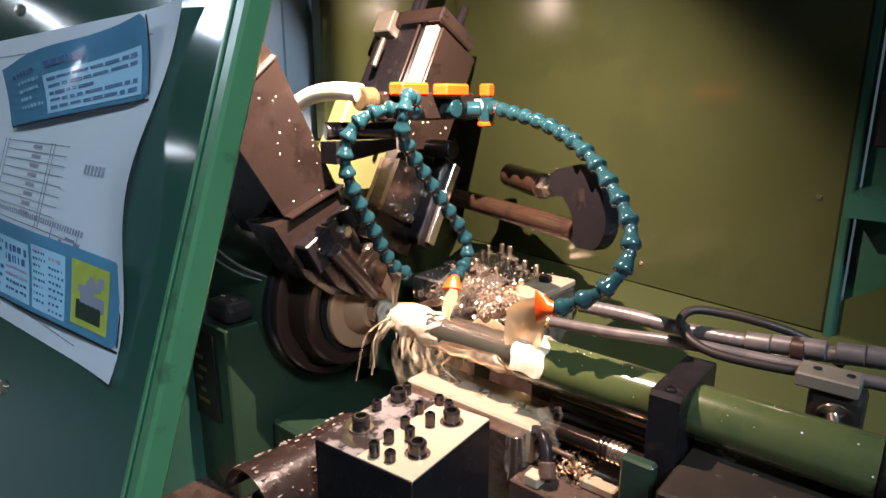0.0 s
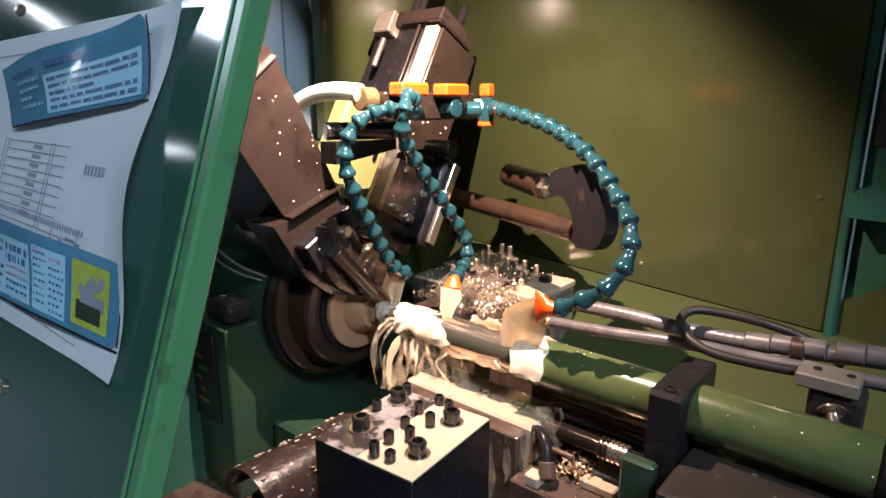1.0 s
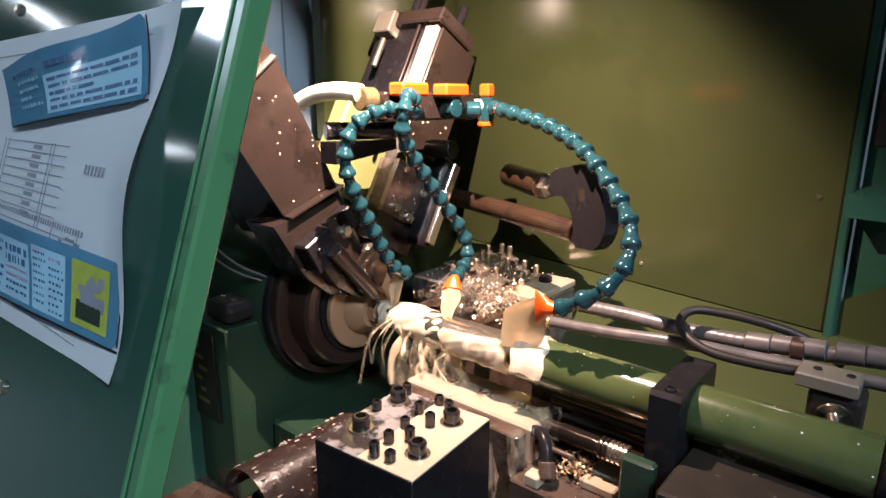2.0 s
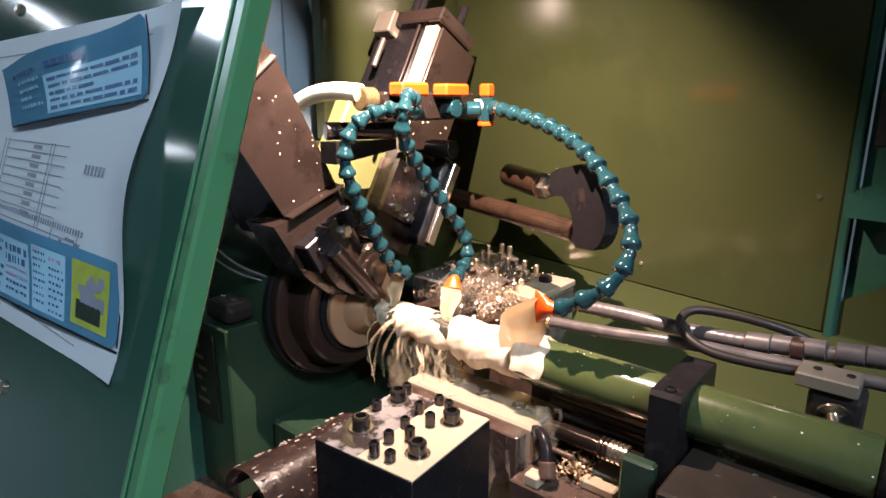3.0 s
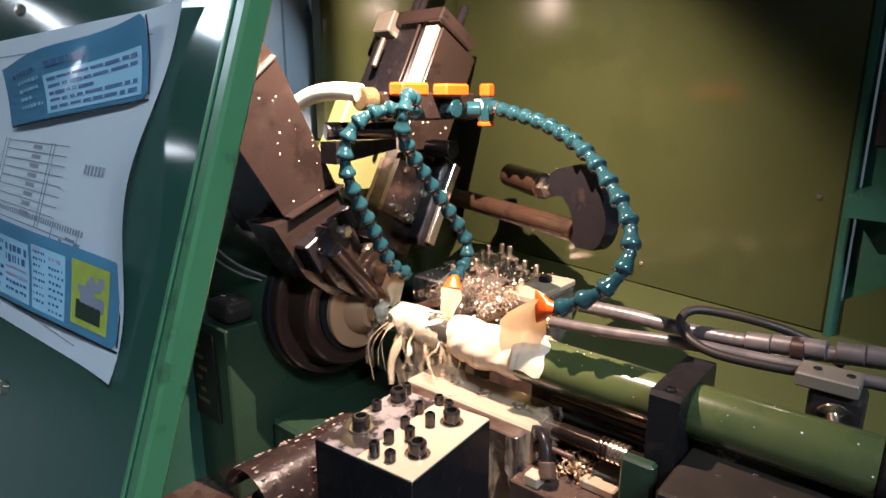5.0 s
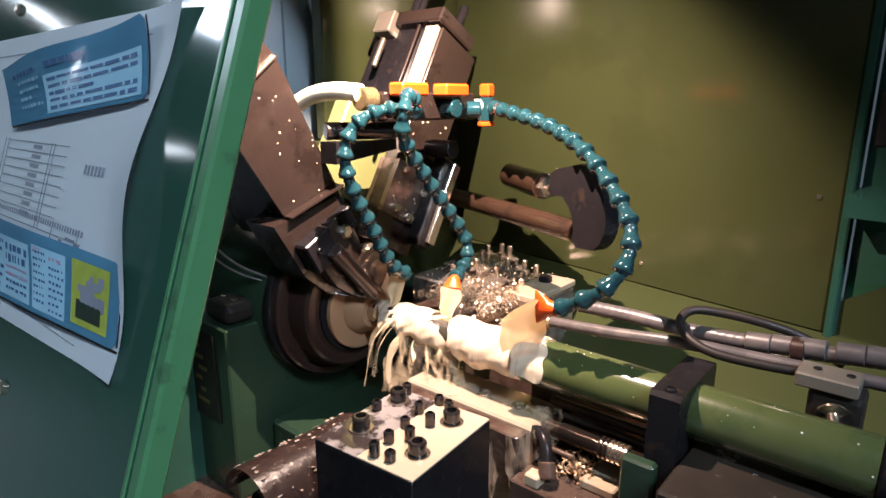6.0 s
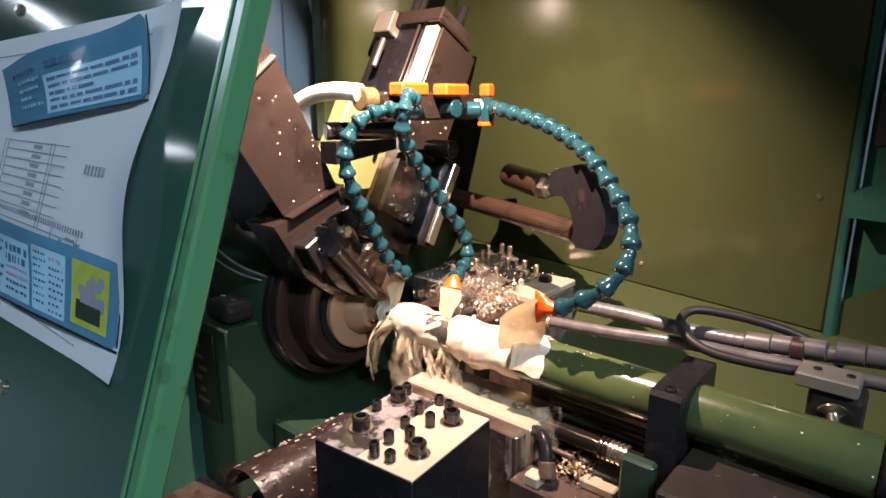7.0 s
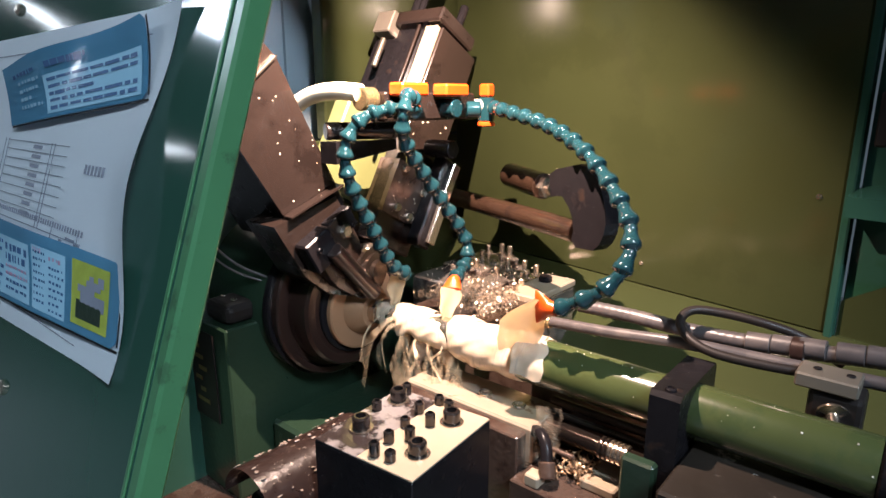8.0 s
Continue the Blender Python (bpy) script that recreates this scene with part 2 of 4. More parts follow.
# ---- hall and machine enclosure ----
solid("floor", bx((-14, -7, -0.1), (6, 5, 0)), CONCRETE, "grey concrete workshop floor under the machine", "floor", "structure")
solid("wall_north", bx((-14, 5, 0), (6, 5.2, 3.7)), PLASTER, "grey painted workshop wall", "wall", "structure")
solid("wall_south", bx((-14, -7.2, 0), (6, -7, 3.7)), PLASTER, "grey painted workshop wall", "wall", "structure")
solid("wall_west", bx((-14.2, -7, 0), (-14, 5, 3.7)), PLASTER, "grey painted workshop wall", "wall", "structure")
solid("wall_east", bx((6, -7, 0), (6.2, 5, 3.7)), PLASTER, "grey painted workshop wall", "wall", "structure")
solid("ceiling", bx((-14, -7, 3.7), (6, 5, 3.8)), PLASTER, "grey workshop ceiling", "ceiling", "structure")
for lx, ly, along in ((2.2, -0.7, 0), (-4.9, -1.45, 0), (-8.5, -1.15, 1), (-10.5, -3.95, 0)):
    fx = thing("ceiling_light", (lx, ly, 3.7), "white fluorescent ceiling light in the workshop", "lamp", "ceiling lights")
    sx, sy = (0.7, 0.15) if not along else (0.12, 0.36)
    part("housing", bx((lx - sx, ly - sy, 3.64), (lx + sx, ly + sy, 3.70), 0.01), PALE, fx)
    part("diffuser", bx((lx - sx + 0.03, ly - sy + 0.03, 3.61), (lx + sx - 0.03, ly + sy - 0.03, 3.64), 0.008), GLOW, fx, "glowing white diffuser")

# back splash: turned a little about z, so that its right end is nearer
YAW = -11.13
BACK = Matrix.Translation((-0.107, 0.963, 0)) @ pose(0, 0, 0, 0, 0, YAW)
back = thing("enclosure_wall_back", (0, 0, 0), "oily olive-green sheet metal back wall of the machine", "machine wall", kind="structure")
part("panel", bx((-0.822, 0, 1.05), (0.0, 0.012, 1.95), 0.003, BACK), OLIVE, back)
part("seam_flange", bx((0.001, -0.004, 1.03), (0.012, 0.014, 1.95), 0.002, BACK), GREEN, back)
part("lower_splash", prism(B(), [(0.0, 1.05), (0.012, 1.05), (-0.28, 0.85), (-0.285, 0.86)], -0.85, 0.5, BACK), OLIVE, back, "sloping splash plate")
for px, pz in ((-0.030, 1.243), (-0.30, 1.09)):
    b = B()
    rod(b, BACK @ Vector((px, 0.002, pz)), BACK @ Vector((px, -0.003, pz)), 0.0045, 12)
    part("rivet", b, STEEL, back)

side = thing("enclosure_wall_head", (-0.93, 0.9, 0.8), "dark green painted wall behind the headstock", "machine wall", kind="structure")
part("panel", bx((-0.945, 0.60, 0.55), (-0.915, 1.14, 1.30), 0.003), OLIVE, side)
part("upper_panel", bx((-0.945, 0.735, 1.30), (-0.915, 1.14, 1.95), 0.003), OLIVE, side)
part("lower_panel", bx((-0.945, 0.20, 0.0), (-0.915, 0.60, 1.02), 0.003), GREEN, side)
roof = solid("enclosure_roof", bx((-0.93, 0.42, 1.95), (0.7, 1.2, 1.97)), GREEN, "green sheet metal roof of the machine", "machine roof", "structure")

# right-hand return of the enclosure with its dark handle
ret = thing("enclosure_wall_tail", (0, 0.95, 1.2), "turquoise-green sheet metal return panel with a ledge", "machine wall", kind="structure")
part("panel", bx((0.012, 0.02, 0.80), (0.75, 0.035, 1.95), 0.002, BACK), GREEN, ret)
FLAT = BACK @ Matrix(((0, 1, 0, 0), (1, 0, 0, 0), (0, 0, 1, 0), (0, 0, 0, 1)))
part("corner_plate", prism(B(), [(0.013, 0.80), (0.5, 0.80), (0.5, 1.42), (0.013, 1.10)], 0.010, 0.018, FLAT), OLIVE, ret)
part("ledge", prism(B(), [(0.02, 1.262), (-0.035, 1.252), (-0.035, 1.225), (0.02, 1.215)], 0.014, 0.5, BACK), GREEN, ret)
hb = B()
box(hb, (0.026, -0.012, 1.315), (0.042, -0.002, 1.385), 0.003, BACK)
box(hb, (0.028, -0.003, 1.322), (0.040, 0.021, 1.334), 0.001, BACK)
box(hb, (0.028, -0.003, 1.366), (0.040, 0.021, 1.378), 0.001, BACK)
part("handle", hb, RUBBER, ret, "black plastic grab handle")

# machine bed and tray below the tools
bed = thing("machine_bed", (-0.45, 0.6, 0.0), "dark green cast machine bed with a chip tray", "machine bed")
part("base", bx((-1.05, 0.16, 0.0), (0.6, 1.02, 0.72), 0.02), CAST, bed)
part("tray", bx((-0.95, 0.18, 0.72), (0.6, 1.02, 0.735), 0.002), OILY, bed)
part("way", bx((-0.80, 0.50, 0.735), (0.55, 0.76, 0.86), 0.006), CAST, bed)

# pale cabinet seen through the gap above the headstock
cab = thing("electric_cabinet", (-1.2, 0.72, 0.0), "pale blue-grey sheet metal cabinet behind the machine", "cabinet")
SLOPE = [(0.50, 0.0), (1.17, 0.0), (0.812, 1.4053), (0.651, 2.05), (0.50, 2.05)]
part("body", prism(B(), SLOPE, -1.30, -1.0), PALE, cab)
part("door", prism(B(), [(0.52, 0.1), (0.703, 0.1), (0.703, 1.95), (0.52, 1.95)], -0.9995, -0.992), PALE, cab)
part("door", prism(B(), [(0.709, 0.1), (1.10, 0.1), (0.775, 1.405), (0.709, 1.75)], -0.9995, -0.992), PALE, cab)

# ---- front guard door with its papers ----
LEAN = radians(19)
DOOR = Matrix.Translation((0, 0.15, 1.05)) @ Matrix.Rotation(-LEAN, 4, "X")   # local x along, z up the slope, -y out
door = thing("guard_door", (-0.437, 0.15, 1.05), "dark green enamelled sloping guard door with a pale edge", "guard door")
part("door_panel", bx((-1.7, 0.0, -0.75), (-0.465, 0.02, 0.52), 0.002, DOOR), GREEN, door)
part("edge_strip", bx((-0.464, -0.002, -0.75), (-0.447, 0.022, 0.52), 0.003, DOOR), GREEN_EDGE, door, "light green painted edge strip")
part("edge_bead", bx((-0.471, -0.003, -0.75), (-0.4655, -0.0005, 0.52), 0.001, DOOR), GREEN_EDGE, door)
for sx, sz in ((-0.792, 0.004), (-1.055, 0.475)):
    b = B()
    lathe(b, [(0, 0.009), (0.003, 0.009), (0.006, 0.005)], DOOR @ Vector((sx, 0, sz)), DOOR.to_3x3() @ Vector((0, -1, 0)), 16)
    part("door_screw", b, STEEL, door)

SHEET = DOOR @ Matrix.Translation((0, -0.0012, 0))


def paper_sheet():
    ob = thing("drawing_sheet", DOOR @ Vector((-0.8, 0, 0.1)), "curling white paper drawing sheet on the guard door", "paper sheet")
    b = B()
    nu, nv = 40, 30
    grid = []
    for j in range(nv + 1):
        v = j / nv
        row = []
        # right edge bows; bottom edge slightly tilted
        right = -0.525 - 0.012 * v - 0.020 * math.sin(math.pi * v) ** 2 + 0.010 * math.sin(2 * math.pi * v)
        for i in range(nu + 1):
            u = i / nu
            x = -1.22 + (right + 1.22) * u
            low = 0.088 + 0.043 * (x + 0.53)
            zr = low + (0.432 - low) * v
            lift = 0.0008 + 0.012 * (max(0, u - 0.86) / 0.14) ** 2 * (0.25 + math.sin(math.pi * (v * 1.35 - 0.1)) ** 2)
            row.append(b.verts.new(SHEET @ Vector((x, -lift, zr))))
        grid.append(row)
    for j in range(nv):
        for i in range(nu):
            b.faces.new((grid[j][i], grid[j][i + 1], grid[j + 1][i + 1], grid[j + 1][i])).smooth = True
    bmesh.ops.solidify(b, geom=b.faces[:], thickness=0.0003)
    part("paper", b, PAPER, ob)
    ink = B()
    rnd = random.Random(4)

    def bar(x0, x1, z, h):
        box(ink, (x0, -0.0017, z), (x1, -0.0012, z + h), 0, SHEET)

    bar(-1.15, -0.60, 0.405, 0.0010)
    for k in range(8):
        bar(-0.960, -0.745, 0.288 - 0.0115 * k, 0.0007)
        bar(-0.86, -0.83, 0.281 - 0.0115 * k, 0.0045)
    for k in range(46):
        bar(-1.0 + 0.0075 * k, -0.9965 + 0.0075 * k, 0.198, 0.006)
    for k in range(3):
        bar(-1.05, -0.66 + 0.02 * k, 0.190 - 0.014 * k, 0.0008)
    for k in range(26):
        x = -0.74 + 0.07 * rnd.random()
        z = 0.145 + 0.05 * rnd.random()
        bar(x, x + 0.008 + 0.008 * rnd.random(), z, 0.003)
    for k in range(2):
        bar(-0.745 + 0.075 * k, -0.744 + 0.075 * k, 0.13, 0.075)
    bar(-0.86, -0.74, 0.398, 0.0009)
    bar(-0.86, -0.74, 0.380, 0.0009)
    for k in range(7):
        bar(-0.85 + 0.015 * k, -0.84 + 0.015 * k, 0.386, 0.006)
    for k in range(9):
        bar(-0.72 + 0.011 * k, -0.714 + 0.011 * k, 0.41, 0.009)
    for k in range(6):
        bar(-0.69 + 0.009 * k, -0.685 + 0.009 * k, 0.262, 0.010)
    for x in (-0.975, -0.962, -0.80, -0.79):
        bar(x, x + 0.001, 0.19, 0.10)
    part("print", ink, INK, ob, "grey printed lines")
    bar2 = B()
    box(bar2, (-0.86, -0.0017, 0.097), (-0.62, -0.0012, 0.0978), 0, SHEET)
    part("border_line", bar2, INK, ob)
    return ob


paper_sheet()


def laminated_card(corners, u0, label, picture, curl):
    """A glossy card that bulges off the door: corners on the door (x, up the slope), top left, top right, bottom right, bottom left."""
    tl, tr, br, bl = (Vector((x, 0, z)) for x, z in corners)

    def at(u, v, lift=0.0):
        p = bl.lerp(br, u).lerp(tl.lerp(tr, u), v)
        p.y = -0.0075 - lift - curl * max(0, v) ** 2.2 * (0.7 + 0.3 * math.sin(7.5 * u - 1.2)) - 0.0012 * math.sin(5 * u)
        return DOOR @ p

    ob = thing("laminated_card", at(u0, 0), label, "laminated card", "laminated cards")

    def field(name, a, b_, c, d, material, lift, text="", nu=24, nv=12, thick=0.0):
        """A patch of the card from u = a to b_ and v = c to d."""
        m = B()
        grid = [[m.verts.new(at(a + (b_ - a) * i / nu, c + (d - c) * j / nv, lift)) for i in range(nu + 1)] for j in range(nv + 1)]
        for j in range(nv):
            for i in range(nu):
                if name == "sheet" and (i, j) in ((nu - 1, 0), (nu - 1, nv - 1)):
                    continue
                m.faces.new((grid[j][i], grid[j][i + 1], grid[j + 1][i + 1], grid[j + 1][i])).smooth = True
        if name == "sheet":
            m.faces.new((grid[0][nu - 1], grid[1][nu], grid[1][nu - 1]))
            m.faces.new((grid[nv][nu - 1], grid[nv - 1][nu - 1], grid[nv - 1][nu]))
            for v in (grid[0][nu], grid[nv][nu]):
                m.verts.remove(v)
        if thick:
            bmesh.ops.solidify(m, geom=m.faces[:], thickness=thick)
        part(name, m, material, ob, text)

    field("sheet", u0, 1, 0, 1, CARD, 0, nu=40, thick=0.0012)
    field("rim", u0, 1.006, -0.03, 0.0, RUBBER, -0.0008, "black rim", 24, 1, 0.001)
    field("rim", 1.0, 1.010, 0.04, 0.96, RUBBER, -0.0004, "black rim", 1, 12, 0.0012)
    rnd = random.Random(9)
    inks = {}

    def bar(a, b_, c, d, material):
        m = inks.setdefault(material.name, (material, B()))[1]
        n = max(1, int((b_ - a) * 30))
        lo = [m.verts.new(at(a + (b_ - a) * i / n, c, 0.0011)) for i in range(n + 1)]
        hi = [m.verts.new(at(a + (b_ - a) * i / n, d, 0.0011)) for i in range(n + 1)]
        for i in range(n):
            m.faces.new((lo[i], lo[i + 1], hi[i + 1], hi[i]))

    def lines(a, b_, top, rows, step, h, material, gap=0.012):
        for r in range(rows):
            x, end = a, b_ - (b_ - a) * (0.5 * rnd.random() if r % 3 == 2 else 0)
            while x < end - 0.008:
                n = min((b_ - a) * (0.05 + 0.14 * rnd.random()), end - x)
                bar(x, x + n, top - step * r - h * (0.8 + 0.4 * rnd.random()), top - step * r, material)
                x += n + gap * (0.5 + rnd.random())

    if picture:
        field("print_field", u0, 0.30, 0.06, 0.80, CARD_PALE, 0.0006, "pale blue printed field")
        field("print_field", 0.33, 0.62, 0.06, 0.84, CARD_PALE, 0.0006, "pale blue printed field")
        field("picture", 0.67, 0.935, 0.10, 0.86, YELLOW, 0.0006, "yellow-green printed picture", 8, 8)
        for a, b_, c, d in ((0.71, 0.89, 0.18, 0.40), (0.74, 0.91, 0.34, 0.50), (0.72, 0.84, 0.50, 0.58), (0.78, 0.88, 0.56, 0.66), (0.86, 0.90, 0.62, 0.74), (0.80, 0.83, 0.66, 0.72)):
            bar(a, b_, c, d, CAST if c < 0.3 else INK)
        lines(-0.30, 0.0, 0.74, 6, 0.11, 0.05, CARD_INK)
        lines(0.03, 0.28, 0.72, 2, 0.13, 0.09, CARD_INK, 0.02)
        lines(0.03, 0.28, 0.45, 2, 0.09, 0.035, RED_PRINT)
        lines(0.03, 0.28, 0.27, 2, 0.09, 0.035, CARD_INK)
        lines(0.35, 0.46, 0.78, 8, 0.085, 0.03, CARD_INK)
        lines(0.49, 0.61, 0.64, 7, 0.085, 0.03, CARD_INK)
        lines(0.35, 0.43, 0.82, 1, 0.1, 0.05, RED_PRINT)
        lines(0.49, 0.60, 0.76, 1, 0.1, 0.05, RED_PRINT)
    else:
        field("print_field", 0.36, 0.97, 0.06, 0.64, CARD_PALE, 0.0006, "pale blue printed field")
        lines(0.39, 0.95, 0.58, 5, 0.105, 0.05, CARD_INK)
        lines(0.40, 0.66, 0.82, 1, 0.1, 0.09, CARD_INK, 0.006)
        lines(0.14, 0.33, 0.66, 4, 0.13, 0.05, CARD_PALE)
        lines(0.10, 0.33, 0.80, 1, 0.1, 0.06, CARD_INK)
    for material, m in inks.values():
        tagged(part("print", m, material, ob, "unreadable printed lines"), kind="stuff")
    return ob


laminated_card(((-1.020, 0.380), (-0.597, 0.4215), (-0.574, 0.3415), (-0.945, 0.3047)), 0.0, "glossy blue laminated card with printed text on the paper", False, 0.014)
laminated_card(((-0.8885, 0.1869), (-0.5438, 0.1901), (-0.5264, 0.1171), (-0.8243, 0.1011)), -0.45, "glossy blue laminated card with a yellow-green picture", True, 0.004)

# ---- headstock and spindle ----
head = thing("headstock", (-0.9, 0.626, 0.72), "dark green cast headstock housing", "headstock")
part("housing", bx((-1.20, 0.4354, 0.735), (-0.806, 0.86, 1.032), 0.003), CAST, head)
part("boss", lathe(B(), [(0, 0.136), (0.140, 0.136), (0.1575, 0.130)], (-0.95, AX_Y, AX_Z), (1, 0, 0), 48), CAST, head)
part("cap", bx((-0.885, 0.445, 1.0325), (-0.815, 0.535, 1.066), 0.012, seg=3), RUBBER, head, "black oil filler cap")
for k in range(2):
    part("cap_screw", rod(B(), (-0.866 + 0.032 * k, 0.47, 1.066), (-0.866 + 0.032 * k, 0.47, 1.070), 0.005, 12), STEEL, head)
np_ = part("nameplate", bx((-0.925, 0.432, 0.862), (-0.842, 0.435, 1.016), 0.001), RUBBER, head, "black nameplate with gold lettering bars")
for k in range(6):
    part("print_bar", bx((-0.905 + 0.012 * (k % 2), 0.4314, 0.890 + 0.019 * k), (-0.868 - 0.009 * (k % 3), 0.4319, 0.897 + 0.019 * k), 0), GOLD, np_)
b = B()
pipe(b, [(-0.84, 0.42, 1.19), (-0.82, 0.47, 1.13), (-0.795, 0.515, 1.10)], 0.002, 10, 24)
pipe(b, [(-0.85, 0.41, 1.19), (-0.83, 0.46, 1.125), (-0.80, 0.512, 1.092)], 0.0018, 10, 24)
part("oil_line", b, GREY_HOSE, head, "thin grey oil line")
part("oil_fitting", rod(B(), (-0.795, 0.512, 1.101), (-0.795, 0.535, 1.086), 0.006, 6), BRASS, head, "brass oil fitting")

spindle = thing("spindle", (-0.78, AX_Y, AX_Z), "dark brown spindle nose with a bronze-coloured collet holding steel bar", "spindle")
O = (-0.80, AX_Y, AX_Z)
part("flange", lathe(B(), [(0.008, 0.131), (0.011, 0.135), (0.023, 0.135), (0.025, 0.133)], O, (1, 0, 0), 72), OXIDE, spindle)
part("cover_ring", lathe(B(), [(0.026, 0.129), (0.039, 0.130), (0.042, 0.127), (0.042, 0.118), (0.036, 0.116)], O, (1, 0, 0), 72), RING, spindle, "dark red-brown ring")
part("nose", lathe(B(), [(0.037, 0.106), (0.076, 0.104), (0.081, 0.100), (0.081, 0.088), (0.0815, 0.087)], O, (1, 0, 0), 72), RING, spindle)
part("inner_ring", lathe(B(), [(0.082, 0.080), (0.086, 0.079), (0.088, 0.075)], O, (1, 0, 0), 64), OXIDE, spindle)
part("collet", lathe(B(), [(0.089, 0.071), (0.096, 0.0705), (0.098, 0.068), (0.0985, 0.045), (0.110, 0.040), (0.125, 0.029)], O, (1, 0, 0), 64), COLLET, spindle, "bronze-coloured turned collet")
part("workpiece", lathe(B(), [(0.126, 0.020), (0.140, 0.020), (0.142, 0.016), (0.165, 0.016), (0.168, 0.022), (0.200, 0.022), (0.203, 0.018),
                              (0.240, 0.018), (0.243, 0.0250), (0.402, 0.0250), (0.405, 0.023)], O, (1, 0, 0), 40), STEEL, spindle, "wet turned steel workpiece")
for k in range(4):
    an = k * math.pi / 2 + 0.4
    part("flange_bolt", rod(B(), (-0.776, AX_Y + 0.130 * math.cos(an), AX_Z + 0.130 * math.sin(an)),
                            (-0.770, AX_Y + 0.130 * math.cos(an), AX_Z + 0.130 * math.sin(an)), 0.005, 12), STEEL, spindle)

# ---- tail tube, clamp and slide ----
tail = thing("tail_cylinder", (-0.2, AX_Y, AX_Z), "olive-green painted support tube in line with the spindle", "support tube")
part("tube", lathe(B(), [(0, 0.028), (0.0015, 0.0305), (0.383, 0.0305), (0.384, 0.028)], (-0.392, AX_Y, AX_Z), (1, 0, 0), 48), TUBE_GREEN, tail)
part("end_collar", lathe(B(), [(0, 0.031), (0.002, 0.033), (0.30, 0.033), (0.302, 0.031)], (-0.008, AX_Y, AX_Z), (1, 0, 0), 48), OXIDE, tail, "black end collar")

clamp = thing("tube_clamp", (-0.19, AX_Y, 0.93), "black steel clamp block round the green tube", "clamp")
cb = B()
prism(cb, [(-0.057, -0.075), (0.060, -0.075), (0.060, 0.033), (0.056, 0.037), (-0.052, 0.037), (-0.057, 0.032)],
      -0.204, -0.172, Matrix.Translation((0, AX_Y, AX_Z)))
part("block", cb, OXIDE, clamp)


def cap_screw(b, at, r, h, direction=(0, 0, 1)):
    lathe(b, [(-0.001, r * 1.0), (h - 0.0015, r), (h, r - 0.0015), (h, r * 0.62), (h * 0.45, r * 0.55)], at, direction, 18)


b = B()
cap_screw(b, (-0.187, AX_Y - 0.044, AX_Z + 0.037), 0.006, 0.003)
part("bolt", b, OXIDE, clamp)

slide = thing("tail_slide", (-0.05, 0.6, 0.735), "oily brown steel slide under the green tube", "machine slide")
part("body", bx((-0.215, 0.602, 0.735), (-0.171, 0.70, 0.945), 0.004), OXIDE, slide)
part("face_plate", bx((-0.222, 0.550, 0.735), (-0.186, 0.5655, 1.008), 0.003), CAST, slide, "green painted end plate")
part("cover", bx((-0.170, 0.513, 0.735), (0.5, 0.700, 1.011), 0.003), SLAB, slide, "worn brown cover plate")
b = B()
rod(b, (-0.34, 0.598, 0.978), (-0.20, 0.598, 0.978), 0.010)
part("piston_rod", b, DARK_CHROME, slide, "wet polished piston rod")
thread = B()
for k in range(26):
    lathe(thread, [(0, 0.0100), (0.0006, 0.0112), (0.0012, 0.0112), (0.0018, 0.0100)], (-0.318 + 0.0019 * k, 0.598, 0.978), (1, 0, 0), 18)
tagged(part("thread", thread, DARK_CHROME, slide, "fine dark screw thread"), kind="stuff")
for k in range(6):
    b = B()
    lathe(b, [(0, 0.0115), (0.0015, 0.0135), (0.0045, 0.0135), (0.006, 0.0115)], (-0.266 + 0.006 * k, 0.598, 0.978), (1, 0, 0), 24)
    part("nut_ring", b, STEEL if k > 1 else DARK_CHROME, slide, "ribbed steel nut ring")

rnd = random.Random(31)
tdrops = B()
for k in range(20):
    a = math.pi * (0.35 + 0.6 * rnd.random())
    p = Vector((-0.38 + 0.37 * rnd.random(), AX_Y + 0.0307 * math.cos(a), AX_Z + 0.0307 * math.sin(a)))
    r = bmesh.ops.create_icosphere(tdrops, subdivisions=1, radius=0.0005 + 0.0009 * rnd.random() ** 3)
    for v in r["verts"]:
        v.co += p
tagged(part("drops_and_glints", tdrops, FOAM, tail, "small oil drops"), kind="stuff")



def glints(parent, spot_at, count, seed, size=0.0011):
    """Small pale beads that stand in for wet glints, scattered by spot_at(random numbers)."""
    rn = random.Random(seed)
    g = B()
    for _ in range(count):
        p = Vector(spot_at(rn))
        k = bmesh.ops.create_icosphere(g, subdivisions=1, radius=size * (0.45 + 0.75 * rn.random() ** 2))
        for v in k["verts"]:
            v.co += p
    tagged(part("drops_and_glints", g, COOLANT, parent, "tiny pale beads that stand for wet glints"), kind="stuff")


# wet slides and fixtures under the work
base = thing("cross_slide", (-0.45, 0.6, 0.735), "wet shiny steel cross slide under the workpiece", "machine slide")
part("saddle", bx((-0.54, 0.5795, 0.735), (-0.225, 0.80, 0.93), 0.004), OILY, base)
part("ledge", bx((-0.351, 0.535, 0.735), (-0.225, 0.579, 0.93), 0.002), OILY, base)
part("wear_plate", bx((-0.56, 0.575, 0.93), (-0.345, 0.652, 0.980), 0.003), WET, base)
part("apron", bx((-0.56, 0.552, 0.74), (-0.352, 0.5735, 0.976), 0.002), OILY, base, "wet steel apron plate")
for k in range(3):
    b = B()
    cap_screw(b, (-0.50 + 0.055 * k, 0.613, 0.980), 0.0095, 0.004)
    part("bolt", b, STEEL, base, "wet flat bolt head")
part("gib", bx((-0.60, 0.70, 0.93), (-0.23, 0.74, 0.985), 0.004), OILY, base)
